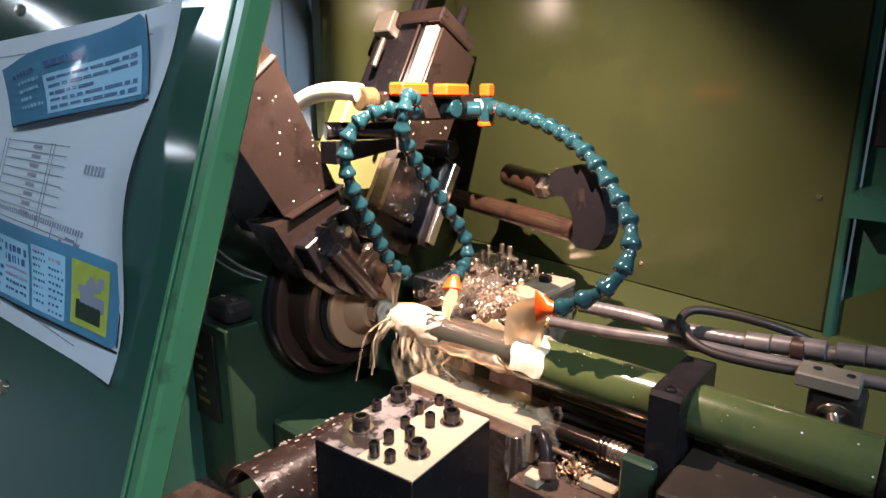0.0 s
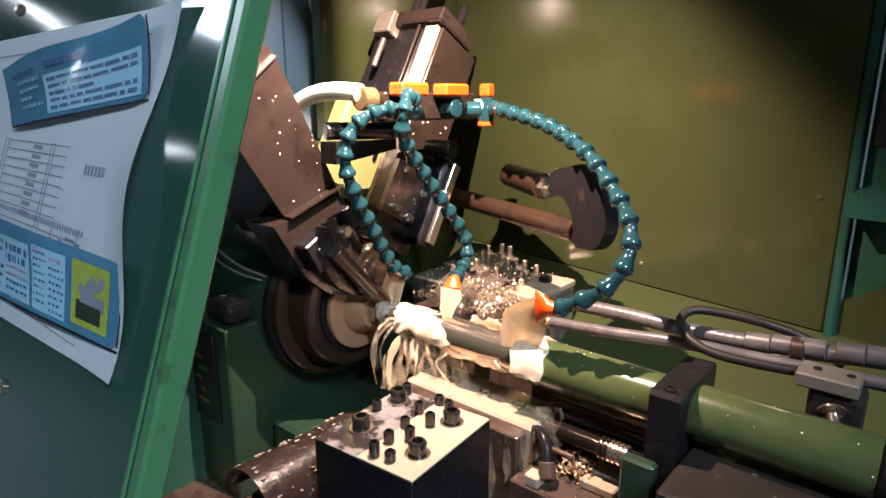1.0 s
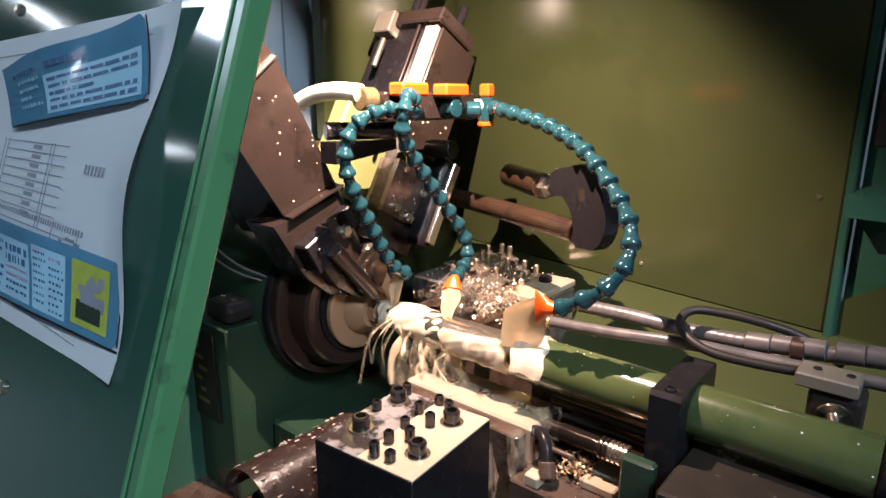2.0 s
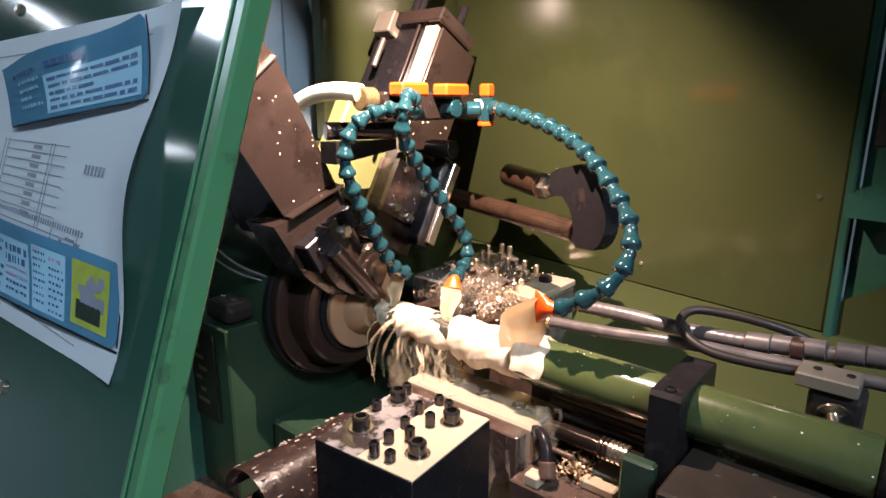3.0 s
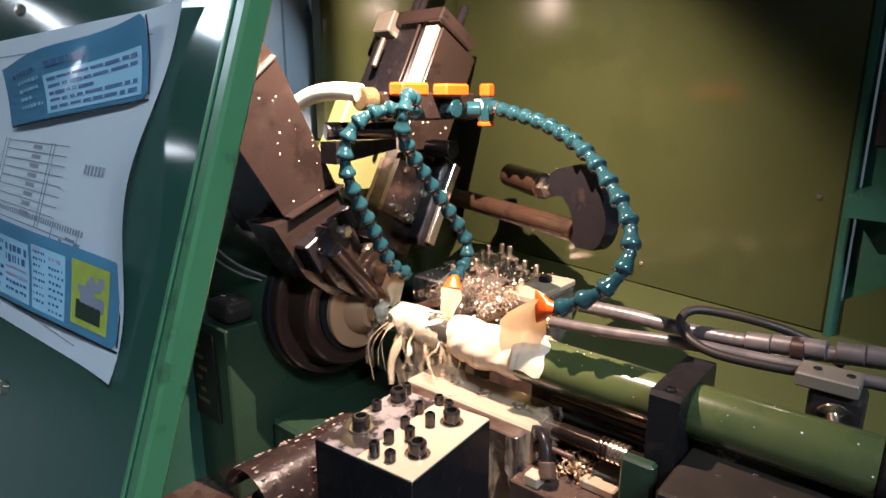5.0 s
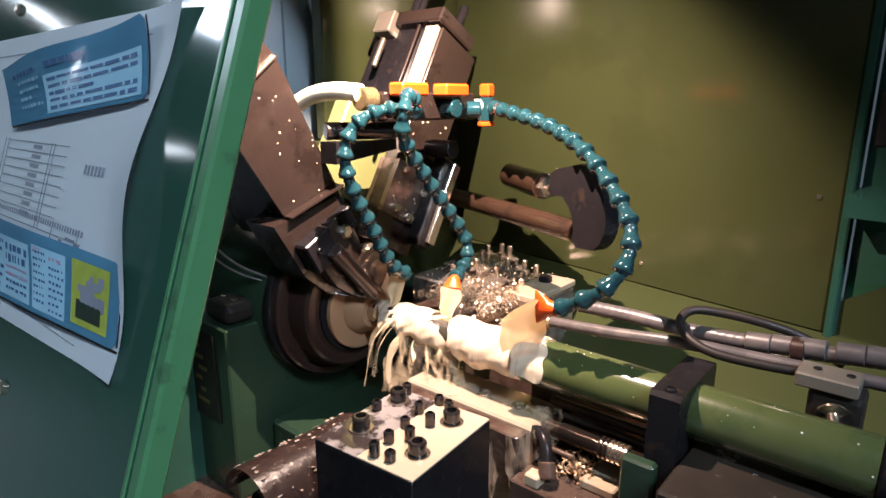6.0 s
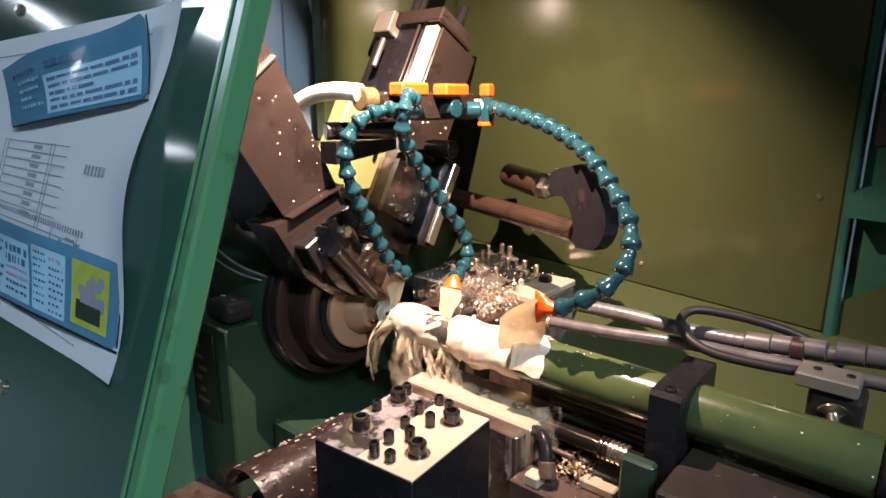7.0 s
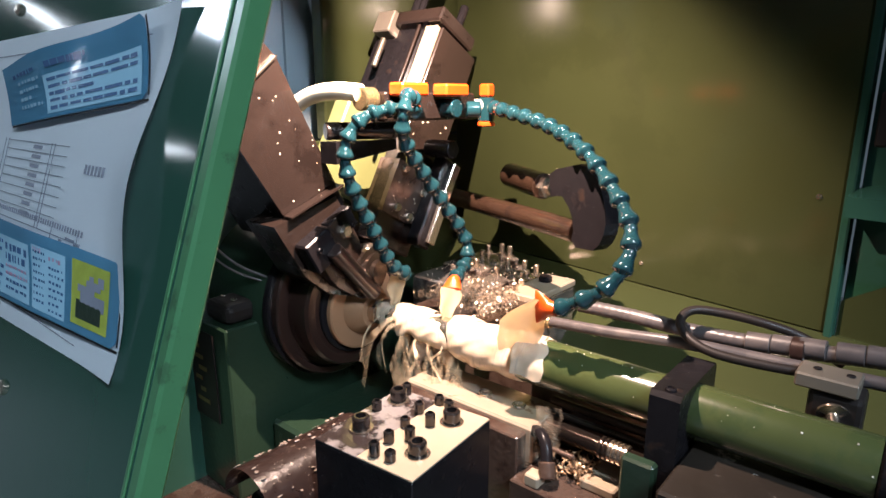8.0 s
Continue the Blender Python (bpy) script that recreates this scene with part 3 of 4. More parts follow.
part("gib", bx((-0.40, 0.655, 0.93), (-0.23, 0.69, 1.005), 0.004), OILY, base)
for y0, z0, w, m in ((0.618, 0.988, 0.008, DARK_CHROME), (0.632, 0.996, 0.010, OILY), (0.606, 0.952, 0.008, DARK_CHROME), (0.585, 0.958, 0.006, OILY)):
    part("rail", rod(B(), (-0.352, y0, z0), (-0.205 if z0 > 0.97 else -0.292, y0, z0), w * 0.6), m, base, "wet slide rail")
part("stop_pad", bx((-0.279, 0.575, 0.930), (-0.236, 0.628, 0.942), 0.002), GROUND, base, "pale ground stop pad")

# ---- front tool block ----
def socket_screw(b, x, y, z, r, h):
    lathe(b, [(0, r), (h - 0.0018, r), (h, r - 0.0018), (h, r * 0.58), (h * 0.45, r * 0.55)], (x, y, z), (0, 0, 1), 20)


fb = thing("tool_block", (-0.38, 0.396, 0.735), "black steel tool block with a pale ground clamping plate", "tool block", "tool blocks")
part("block", bx((-0.440, 0.331, 0.83), (-0.317, 0.463, 1.0478), 0.0012), OXIDE, fb)
part("riser", bx((-0.42, 0.30, 0.735), (-0.30, 0.47, 0.83), 0.004), OXIDE, fb)
part("top_plate", bx((-0.384, 0.3315, 1.0480), (-0.3175, 0.4625, 1.0500), 0.0005), GROUND, fb, "pale ground steel plate")
tb = B()
box(tb, (-0.4395, 0.3315, 1.0480), (-0.3845, 0.4625, 1.0492), 0.0004)
part("oily_plate", tb, STAINED, fb, "oil-stained dark plate")
PIVOT = Matrix.Translation((-0.317, 0.331, 0))
TURNED = PIVOT @ pose(0, 0, 0, 0, 0, 5) @ PIVOT.inverted()      # the block stands a little askew on its slide
SQUARE = TURNED.inverted()
for sx, sy in ((-0.418, 0.363), (-0.355, 0.431), (-0.343, 0.366), (-0.430, 0.429)):
    sx, sy, _ = SQUARE @ Vector((sx, sy, 0))
    b = B()
    lathe(b, [(0, 0.0125), (0.0015, 0.0125)], (sx, sy, 1.0495), (0, 0, 1), 24)
    part("washer", b, STEEL, fb)
    b = B()
    socket_screw(b, sx, sy, 1.051, 0.0092, 0.013)
    part("cap_screw", b, SCREW, fb, "black socket head cap screw")
for i, (sx, sy) in enumerate(((-0.443, 0.400), (-0.434, 0.447), (-0.372, 0.338), (-0.355, 0.342), (-0.378, 0.363), (-0.365, 0.379), (-0.386, 0.394),
                              (-0.394, 0.424), (-0.368, 0.412), (-0.390, 0.452), (-0.372, 0.447))):
    b = B()
    sx, sy, _ = SQUARE @ Vector((max(sx, -0.434), sy, 0))
    socket_screw(b, sx, sy, 1.047, 0.0054, 0.0135 + 0.002 * (i % 3))
    part("set_screw", b, SCREW, fb, "black set screw")

fb.matrix_basis = TURNED @ fb.matrix_basis

# curved chip guard left of the front block
guard = thing("chip_guard", (-0.49, 0.35, 0.735), "curved brown chip guard soaked in oil and swarf", "chip guard")
gb = B()
rows = []
for i in range(21):
    a = math.pi * (0.02 + 0.96 * i / 20)
    rows.append([gb.verts.new((-0.495 - 0.045 * math.cos(a), y, 0.965 + 0.045 * math.sin(a))) for y in np.linspace(0.275, 0.425, 10)])
for p, q in zip(rows, rows[1:]):
    for k in range(9):
        gb.faces.new((p[k], p[k + 1], q[k + 1], q[k])).smooth = True
bmesh.ops.solidify(gb, geom=gb.faces[:], thickness=0.004)
part("shell", gb, WETDARK, guard)
part("stand", bx((-0.535, 0.30, 0.735), (-0.455, 0.42, 0.955), 0.004), OXIDE, guard)
rnd = random.Random(11)
sw = B()
for k in range(120):
    a = math.pi * (0.15 + 0.8 * rnd.random())
    y = 0.28 + 0.14 * rnd.random()
    p = Vector((-0.495 - 0.0465 * math.cos(a), y, 0.965 + 0.0465 * math.sin(a)))
    s, s0 = 0.0005 + 0.0017 * rnd.random() ** 3, 0.6 + 0.8 * rnd.random()
    r = bmesh.ops.create_icosphere(sw, subdivisions=1, radius=s)
    for v in r["verts"]:
        v.co = Vector((v.co.x * 1.2 * s0, v.co.y * 1.8 / s0, v.co.z * 0.35)) + p
tagged(part("swarf_specks", sw, DULL, guard, "pale specks of swarf"), kind="stuff")

# ---- rear tool block ----
rb = thing("tool_block", (-0.58, 0.87, 0.735), "oily steel rear tool block crowded with screws", "tool block", "tool blocks")
part("block", bx((-0.62, 0.795, 0.80), (-0.4865, 0.937, 1.050), 0.003), WET_STEEL, rb)
part("top_plate", bx((-0.545, 0.80, 1.0505), (-0.4855, 0.938, 1.062), 0.002), GROUND, rb, "pale ground steel plate")
part("block", bx((-0.76, 0.80, 0.80), (-0.625, 1.0, 1.050), 0.004), WET_STEEL, rb)
part("clamp_bar", bx((-0.735, 0.86, 1.050), (-0.64, 0.99, 1.066), 0.003), WET_STEEL, rb)
part("clamp_bar", bx((-0.63, 0.80, 1.0505), (-0.58, 0.94, 1.058), 0.002), WET_STEEL, rb)
part("tool_shank", bx((-0.60, 0.70, 1.03), (-0.575, 0.86, 1.0495), 0.001), WET_STEEL, rb)
part("tool_shank", bx((-0.52, 0.67, 1.03), (-0.495, 0.80, 1.052), 0.001), RUST, rb)
part("riser", bx((-0.74, 0.80, 0.735), (-0.49, 0.94, 0.80), 0.004), WET_STEEL, rb)
for sx, sy, r, h in ((-0.522, 0.894, 0.012, 0.014), (-0.611, 0.815, 0.009, 0.012), (-0.655, 0.926, 0.011, 0.012), (-0.60, 0.90, 0.011, 0.006)):
    b = B()
    socket_screw(b, sx, sy, 1.058, r, h)
    part("cap_screw", b, OXIDE if r > 0.0115 else STEEL, rb)
for i, (sx, sy) in enumerate(((-0.714, 0.985), (-0.690, 0.932), (-0.684, 0.992), (-0.620, 0.885), (-0.631, 0.935), (-0.66, 0.985), (-0.562, 0.882),
                              (-0.563, 0.930), (-0.592, 0.935), (-0.540, 0.845), (-0.532, 0.812), (-0.70, 0.90), (-0.665, 0.88))):
    b = B()
    zb = 1.064 if sx < -0.635 else 1.056
    lathe(b, [(0, 0.0095), (0.004, 0.0095), (0.0042, 0.0052), (0.017 + 0.003 * (i % 3), 0.0052), (0.0185 + 0.003 * (i % 3), 0.004)], (sx, sy, zb), (0, 0, 1), 12)
    part("set_screw", b, STEEL, rb, "bright wet set screw")

glints(rb, lambda rn: (-0.74 + 0.25 * rn.random(), 0.80 + 0.135 * rn.random(), 1.0505 + 0.0012 * rn.random()), 70, 41, 0.0016)

# heap of swarf between the work and the rear tools
sw = B()
rnd = random.Random(5)
for k in range(640):
    p = Vector((-0.68 + 0.15 * rnd.random() + 0.08 * rnd.random(), 0.70 + 0.11 * rnd.random(), 0))
    p.z = 1.045 + 0.03 * rnd.random() * (1 - abs(p.x + 0.60) / 0.14)
    n, r, ph = 6, 0.002 + 0.004 * rnd.random(), rnd.random() * 6.28
    q = Euler((rnd.random() * 6, rnd.random() * 6, rnd.random() * 6)).to_matrix()
    prev = None
    for j in range(n):
        a = ph + j * 0.9
        v0 = sw.verts.new(p + q @ Vector((r * math.cos(a), r * math.sin(a), 0.0016 * j)))
        v1 = sw.verts.new(p + q @ Vector((r * math.cos(a), r * math.sin(a), 0.0016 * j + 0.0014)))
        if prev:
            sw.faces.new((prev[0], v0, v1, prev[1]))
        prev = (v0, v1)
heap = part("swarf", sw, CHIPS)
tagged(heap, "heap of bright curled steel swarf behind the workpiece", "swarf", kind="stuff")
part_shelf = thing("chip_shelf", (-0.57, 0.75, 0.93), "oily steel shelf that carries the swarf", "shelf")
part("plate", bx((-0.68, 0.69, 1.020), (-0.47, 0.794, 1.029), 0.002), OILY, part_shelf)
part("foot", bx((-0.66, 0.745, 0.93), (-0.49, 0.792, 1.020), 0.003), OILY, part_shelf)


# ---- two leaning overhead slides ----
def leaning(sign):
    """Local y across the slide, local z along it away from the spindle axis."""
    return Matrix.Translation((0, 0.626, 1.05)) @ Matrix.Rotation(radians(-29 * sign), 4, "X")


S1 = leaning(-1)
arm1 = thing("overhead_slide", (-0.75, 0.45, 1.25), "brown oiled overhead tool slide leaning to the front", "tool slide", "overhead slides")
part("cover_plate", prism(B(), [(0.480, 1.218), (0.574, 1.254), (0.484, 1.429), (0.466, 1.446), (0.340, 1.440)], -0.7045, -0.700), BRONZE, arm1, "brown oiled cover plate")
part("cover_lip", prism(B(), [(0.480, 1.2150), (0.5745, 1.2510), (0.574, 1.2535), (0.4795, 1.2175)], -0.6995, -0.680), BRONZE, arm1, "wet bent lip")
part("cover_lip", prism(B(), [(0.4486, 1.4012), (0.4819, 1.4292), (0.4810, 1.4310), (0.4470, 1.4030)], -0.6995, -0.693), STEEL, arm1, "bright bent lip")
part("body", bx((-0.86, -0.045, 0.16), (-0.706, 0.060, 0.40), 0.004, S1), OXIDE, arm1)
part("tool_holder", prism(B(), [(0.457, 1.206), (0.505, 1.124), (0.545, 1.090), (0.594, 1.073), (0.640, 1.074), (0.606, 1.168), (0.566, 1.236)], -0.76, -0.690), BRONZE, arm1)
part("tool_clamp", prism(B(), [(0.495, 1.176), (0.545, 1.104), (0.592, 1.074), (0.622, 1.074), (0.585, 1.150), (0.548, 1.206)], -0.689, -0.668), BRONZE, arm1)
part("tool_clamp", bx((-0.689, -0.062, 0.128), (-0.662, -0.014, 0.178), 0.0025, S1), OXIDE, arm1)
part("tool_clamp", bx((-0.689, -0.010, 0.142), (-0.670, 0.040, 0.176), 0.0025, S1), OXIDE, arm1)
part("tool_shank", rod(B(), (-0.655, 0.530, 1.166), (-0.655, 0.606, 1.083), 0.0125, 20), RING, arm1, "red-brown round tool shank")
part("form_tool", lathe(B(), [(0, 0.030), (0.004, 0.038), (0.010, 0.038), (0.011, 0.029), (0.016, 0.029), (0.018, 0.020), (0.024, 0.018)], (-0.668, 0.604, 1.118), (0.98, 0.2, 0), 32), DARK_CHROME, arm1, "round wet form tool")
for y, z in ((0.5604, 1.1879), (0.606, 1.150)):
    b = B()
    lathe(b, [(0, 0.0125), (0.010, 0.0125), (0.013, 0.008)], (-0.672, y, z), (1, 0, 0), 6, smooth=False)
    part("hex_bolt", b, STEEL, arm1, "bright wet hexagon bolt")
for u, w in ((-0.045, 0.16), (-0.03, 0.14), (0.01, 0.165), (0.028, 0.150)):
    b = B()
    cap_screw(b, S1 @ Vector((-0.6615 if u < -0.02 else -0.6695, u, w)), 0.0045, 0.004, (1, 0, 0))
    part("cap_screw", b, OXIDE, arm1)
drops = B()
rnd = random.Random(3)
for k in range(16):
    r = bmesh.ops.create_icosphere(drops, subdivisions=1, radius=0.0007 + 0.0009 * rnd.random())
    p = S1 @ Vector((-0.6995, -0.03 + 0.085 * rnd.random(), 0.20 + 0.18 * rnd.random()))
    for v in r["verts"]:
        v.co = Vector((v.co.x * 0.5, v.co.y, v.co.z)) + p
tagged(part("drops_and_glints", drops, COOLANT, arm1, "small oil drops"), kind="stuff")

S2 = leaning(1)
arm2 = thing("overhead_slide", (-0.75, 0.8, 1.3), "grey-brown overhead tool slide leaning to the back", "tool slide", "overhead slides")
part("cover_plate", bx((-0.729, -0.045, 0.10), (-0.698, 0.058, 0.485), 0.002, S2), BRONZE, arm2, "grey-brown oiled plate")
part("bright_edge", bx((-0.729, -0.055, 0.335), (-0.702, -0.0455, 0.482), 0.001, S2), GROUND, arm2, "bright ground edge strip")
part("body", bx((-0.86, -0.045, 0.315), (-0.745, 0.06, 0.52), 0.004, S2), OXIDE, arm2)
part("top_cap", bx((-0.80, -0.064, 0.486), (-0.692, 0.036, 0.512), 0.003, S2), BRONZE, arm2)
part("cap_end", bx((-0.845, -0.070, 0.470), (-0.803, -0.02, 0.512), 0.002, S2), ALLOY, arm2, "pale square steel end")
part("stop_screw", rod(B(), S2 @ Vector((-0.80, -0.074, 0.395)), S2 @ Vector((-0.80, -0.074, 0.45)), 0.0055), STEEL, arm2, "bright stop screw")
part("guide_rod", rod(B(), S2 @ Vector((-0.742, -0.057, 0.25)), S2 @ Vector((-0.742, -0.057, 0.484)), 0.003), BRONZE, arm2)
for x, u, w0, w1, r in ((-0.79, -0.035, 0.513, 0.66, 0.010), (-0.765, -0.045, 0.513, 0.66, 0.006), (-0.722, 0.012, 0.513, 0.565, 0.008)):
    part("feed_rod", rod(B(), S2 @ Vector((x, u, w0)), S2 @ Vector((x, u, w1)), r), OXIDE, arm2)
part("yellow_cover", bx((-0.80, -0.125, 0.155), (-0.762, 0.01, 0.305), 0.003, S2), YELLOW_GREEN, arm2, "yellow-green painted cover")
part("tool_holder", prism(B(), [(-0.02, 0.150), (0.02, 0.150), (0.04, 0.155), (0.04, 0.24), (-0.045, 0.24), (-0.045, 0.15)], -0.735, -0.69, S2), OILY, arm2)
part("tool_bar", bx((-0.66, 0.044, 0.13), (-0.652, 0.062, 0.275), 0.001, S2), STEEL, arm2, "bright edged steel bar")
part("tool_bar", bx((-0.69, 0.030, 0.12), (-0.662, 0.064, 0.280), 0.003, S2), OXIDE, arm2)
part("knob", rod(B(), S2 @ Vector((-0.69, 0.01, 0.285)), S2 @ Vector((-0.635, 0.01, 0.285)), 0.015), OXIDE, arm2, "black knob")
for u, w in ((-0.03, 0.23), (0.03, 0.21), (0.015, 0.16), (-0.02, 0.165)):
    b = B()
    lathe(b, [(0, 0.008), (0.007, 0.008), (0.010, 0.006)], S2 @ Vector((-0.69, u, w)), (1, 0, 0), 12)
    part("bolt", b, STEEL, arm2, "bright wet bolt head")
drops = B()
for k in range(14):
    r = bmesh.ops.create_icosphere(drops, subdivisions=1, radius=0.001 + 0.001 * rnd.random())
    p = S2 @ Vector((-0.6975, -0.035 + 0.09 * rnd.random(), 0.22 + 0.12 * rnd.random()))
    for v in r["verts"]:
        v.co += p
tagged(part("drops_and_glints", drops, COOLANT, arm2, "small oil drops"), kind="stuff")

# ---- work lamp hung from the roof ----
lamp = thing("work_lamp", LAMP, "dark work lamp on a stalk hung from the machine roof", "lamp")
UP = -BEAM
part("dish", lathe(B(), [(0.014, 0.0005), (0.012, 0.024), (0.0, 0.0295), (0.0, 0.031), (0.030, 0.022), (0.038, 0.010)], LAMP, UP, 32), OXIDE, lamp)
# two unseen plates, added to cut the light towards headstock side and door edge
part("shade", bx(LAMP + Vector((-0.035, -0.030, -0.022)), LAMP + Vector((-0.033, 0.020, 0.034)), 0.0005), OXIDE, lamp, "flat plate added out of view to block lamp light")
part("shade", bx(LAMP + Vector((-0.030, -0.036, -0.052)), LAMP + Vector((0.034, -0.034, 0.034)), 0.0005), OXIDE, lamp, "flat plate added out of view to block lamp light")
part("stalk", rod(B(), LAMP + UP * 0.036, Vector((LAMP.x + 0.02, LAMP.y - 0.06, 1.949)), 0.006), OXIDE, lamp)

# ---- pick-off arm on a round bar ----
pick = thing("swing_arm", (-0.45, 0.78, 1.19), "dark curved swing arm on a brown oily bar", "swing arm")
A0, A1 = Vector((-0.735, 0.881, 1.197)), Vector((-0.388, 0.746, 1.195))
D = (A1 - A0).normalized()
part("bar", rod(B(), A0, A1, 0.0165, 28), RUST, pick, "brown oily round bar")
N = Vector((-D.y, D.x, 0))
ARM = Matrix(((N.x, D.x, 0, A1.x), (N.y, D.y, 0, A1.y), (0, D.z, 1, A1.z), (0, 0, 0, 1)))     # local x across the arm, y along the bar
HOOK = [(-0.040, 0.045), (-0.045, 0.076), (-0.030, 0.085), (0.020, 0.097), (0.036, 0.094), (0.049, 0.084), (0.060, 0.070), (0.068, 0.052), (0.073, 0.025),
        (0.070, 0.010), (0.063, -0.004), (0.052, -0.014), (0.018, -0.017), (0.009, -0.008), (0.012, 0.006), (0.008, 0.022), (0.000, 0.036), (-0.015, 0.049), (-0.036, 0.046)]
part("curved_arm", prism(B(), HOOK, -0.018, 0.006, ARM), OXIDE, pick, "black curved arm")
C0, C1 = Vector((-0.61, 0.905, 1.243)), Vector((-0.502, 0.843, 1.238))
part("plunger", rod(B(), C0, C1, 0.0215, 28), RUST, pick, "brown oily plunger")
b = B()
lathe(b, [(0, 0.018), (0.014, 0.018), (0.0145, 0.012), (0.024, 0.012)], C1 + D * 0.0005, D, 6, smooth=False)
part("hex_nut", b, STEEL, pick, "bright hexagon nut")

glints(pick, lambda r: A0.lerp(A1, 0.35 + 0.62 * r.random()) + Vector((0.35, -0.94, 0)) * 0.0155 * r.choice((0.5, 0.9)) + Vector((0, 0, r.choice((-0.012, 0.008, -0.0145)))), 26, 5)
glints(pick, lambda r: C0.lerp(C1, r.random()) + Vector((0.1, -0.010, 0.0195)), 8, 6)
glints(rb, lambda r: (-0.74 + 0.25 * r.random(), 0.81 + 0.13 * r.random(), 1.0665), 60, 7, 0.0014)
glints(rb, lambda r: (-0.4858, 0.80 + 0.13 * r.random(), 1.0 + 0.05 * r.random()), 10, 8)
glints(arm2, lambda r: S2 @ Vector((-0.689, -0.04 + 0.08 * r.random(), 0.155 + 0.085 * r.random())), 22, 9, 0.0013)
glints(arm1, lambda r: S1 @ Vector((-0.675, -0.04 + 0.08 * r.random(), 0.06 + 0.11 * r.random())), 18, 10, 0.0012)

# ---- coolant manifold, valves and segmented hoses ----
man = thing("coolant_manifold", (-0.62, 0.67, 1.345), "brown steel coolant manifold with orange-handled valves", "coolant manifold")
part("bar", bx((-0.64, 0.585, 1.345), (-0.60, 0.785, 1.385), 0.003), BRONZE, man)
for y in (0.618, 0.708):
    v = part("valve", rod(B(), (-0.6, y, 1.362), (-0.575, y, 1.362), 0.014), TEAL, man, "teal plastic valve body")
    part("valve_handle", bx((-0.60, y - 0.028, 1.379), (-0.572, y + 0.026, 1.397), 0.003), ORANGE, v, "orange valve handle")
v = part("valve", rod(B(), (-0.60, 0.815, 1.340), (-0.60, 0.815, 1.378), 0.0135), TEAL, man, "teal plastic valve body")
hb = B()
box(hb, (-0.610, 0.806, 1.379), (-0.590, 0.824, 1.400), 0.003)
part("valve_handle", hb, ORANGE, v, "orange valve handle")
part("valve_cap", rod(B(), (-0.60, 0.815, 1.332), (-0.60, 0.815, 1.3395), 0.0145), ORANGE, v, "orange valve cap")
part("nipple", rod(B(), (-0.61, 0.786, 1.365), (-0.605, 0.812, 1.366), 0.010), WHITE_HOSE, man, "white threaded nipple")
b = B()
for k in range(5):
    lathe(b, [(0, 0.014), (0.001, 0.016), (0.004, 0.016), (0.005, 0.014)], (-0.625, 0.560 + 0.005 * k, 1.375), (0, 1, 0), 16)
part("brass_fitting", b, BRASS, man, "ribbed brass hose fitting")
sup = thing("supply_hose", (-0.63, 0.5, 1.37), "cream coloured coolant supply hose", "hose")
part("hose", pipe(B(), [(-0.86, 0.545, 1.27), (-0.81, 0.552, 1.33), (-0.76, 0.557, 1.367), (-0.72, 0.561, 1.382), (-0.67, 0.563, 1.386), (-0.63, 0.566, 1.383)], 0.0125, 16, 30), WHITE_HOSE, sup)
part("bracket", rod(B(), (-0.70, 0.56, 1.330), (-0.655, 0.66, 1.330), 0.013), BRONZE, man)
part("strut", prism(B(), [(0.55, 1.285), (0.67, 1.300), (0.67, 1.316), (0.55, 1.316)], -0.70, -0.665), OXIDE, man)

SEG = None


def segmented_hose(path, count, label, tip, fan, nozzle, wide=1.0, upright=False):
    """Ball-and-socket coolant hose through the given points, with an orange nozzle at its end."""
    global SEG
    hose = thing("coolant_hose", path[0], label, "coolant hose", "segmented coolant hoses")
    pts = spline(path, count + 1)
    for a, c in zip(pts, pts[1:]):
        d = c - a
        q = d.to_track_quat("Z", "Y").to_matrix().to_4x4()
        if SEG is None:
            b = B()
            lathe(b, [(-0.004, 0.0058), (0.0, 0.0066), (0.0022, 0.0080), (0.0030, 0.0074), (0.0055, 0.0078), (0.0110, 0.0107), (0.0118, 0.0117), (0.0150, 0.0118),
                      (0.0160, 0.0108), (0.0164, 0.0086), (0.0185, 0.0066)], (0, 0, 0), (0, 0, 1), 20)
            SEG = bpy.data.meshes.new("segment")
            bmesh.ops.recalc_face_normals(b, faces=b.faces)
            b.to_mesh(SEG)
            b.free()
            SEG.materials.append(TEAL)
        ob = part("segment", None, None, hose, mesh=SEG)
        s = d.length / 0.018
        ob.matrix_basis = Matrix.Translation(a - Vector(path[0])) @ q @ Matrix.Diagonal((wide, wide, s, 1))
    a = pts[-1]
    d = (Vector(tip) - a).normalized()
    q = d.to_track_quat("Z", "Y").to_matrix().to_4x4()
    nb = B()
    n = (Vector(tip) - a).length
    lathe(nb, [(0, 0.008), (n * 0.3, 0.0095), (n * 0.5, 0.0085), (n * 0.85, 0.007), (n, 0.0065)], (0, 0, 0), (0, 0, 1), 16)
    for v in nb.verts:
        k = max(0, v.co.z / n - 0.3) / 0.7
        v.co.x *= 1 - 0.6 * k if upright else 1 + fan * k
        v.co.y *= 1 + fan * k if upright else 1 - 0.6 * k
        v.co = a + (q @ v.co)
    part("nozzle", nb, nozzle, hose, "flat nozzle")
    return hose


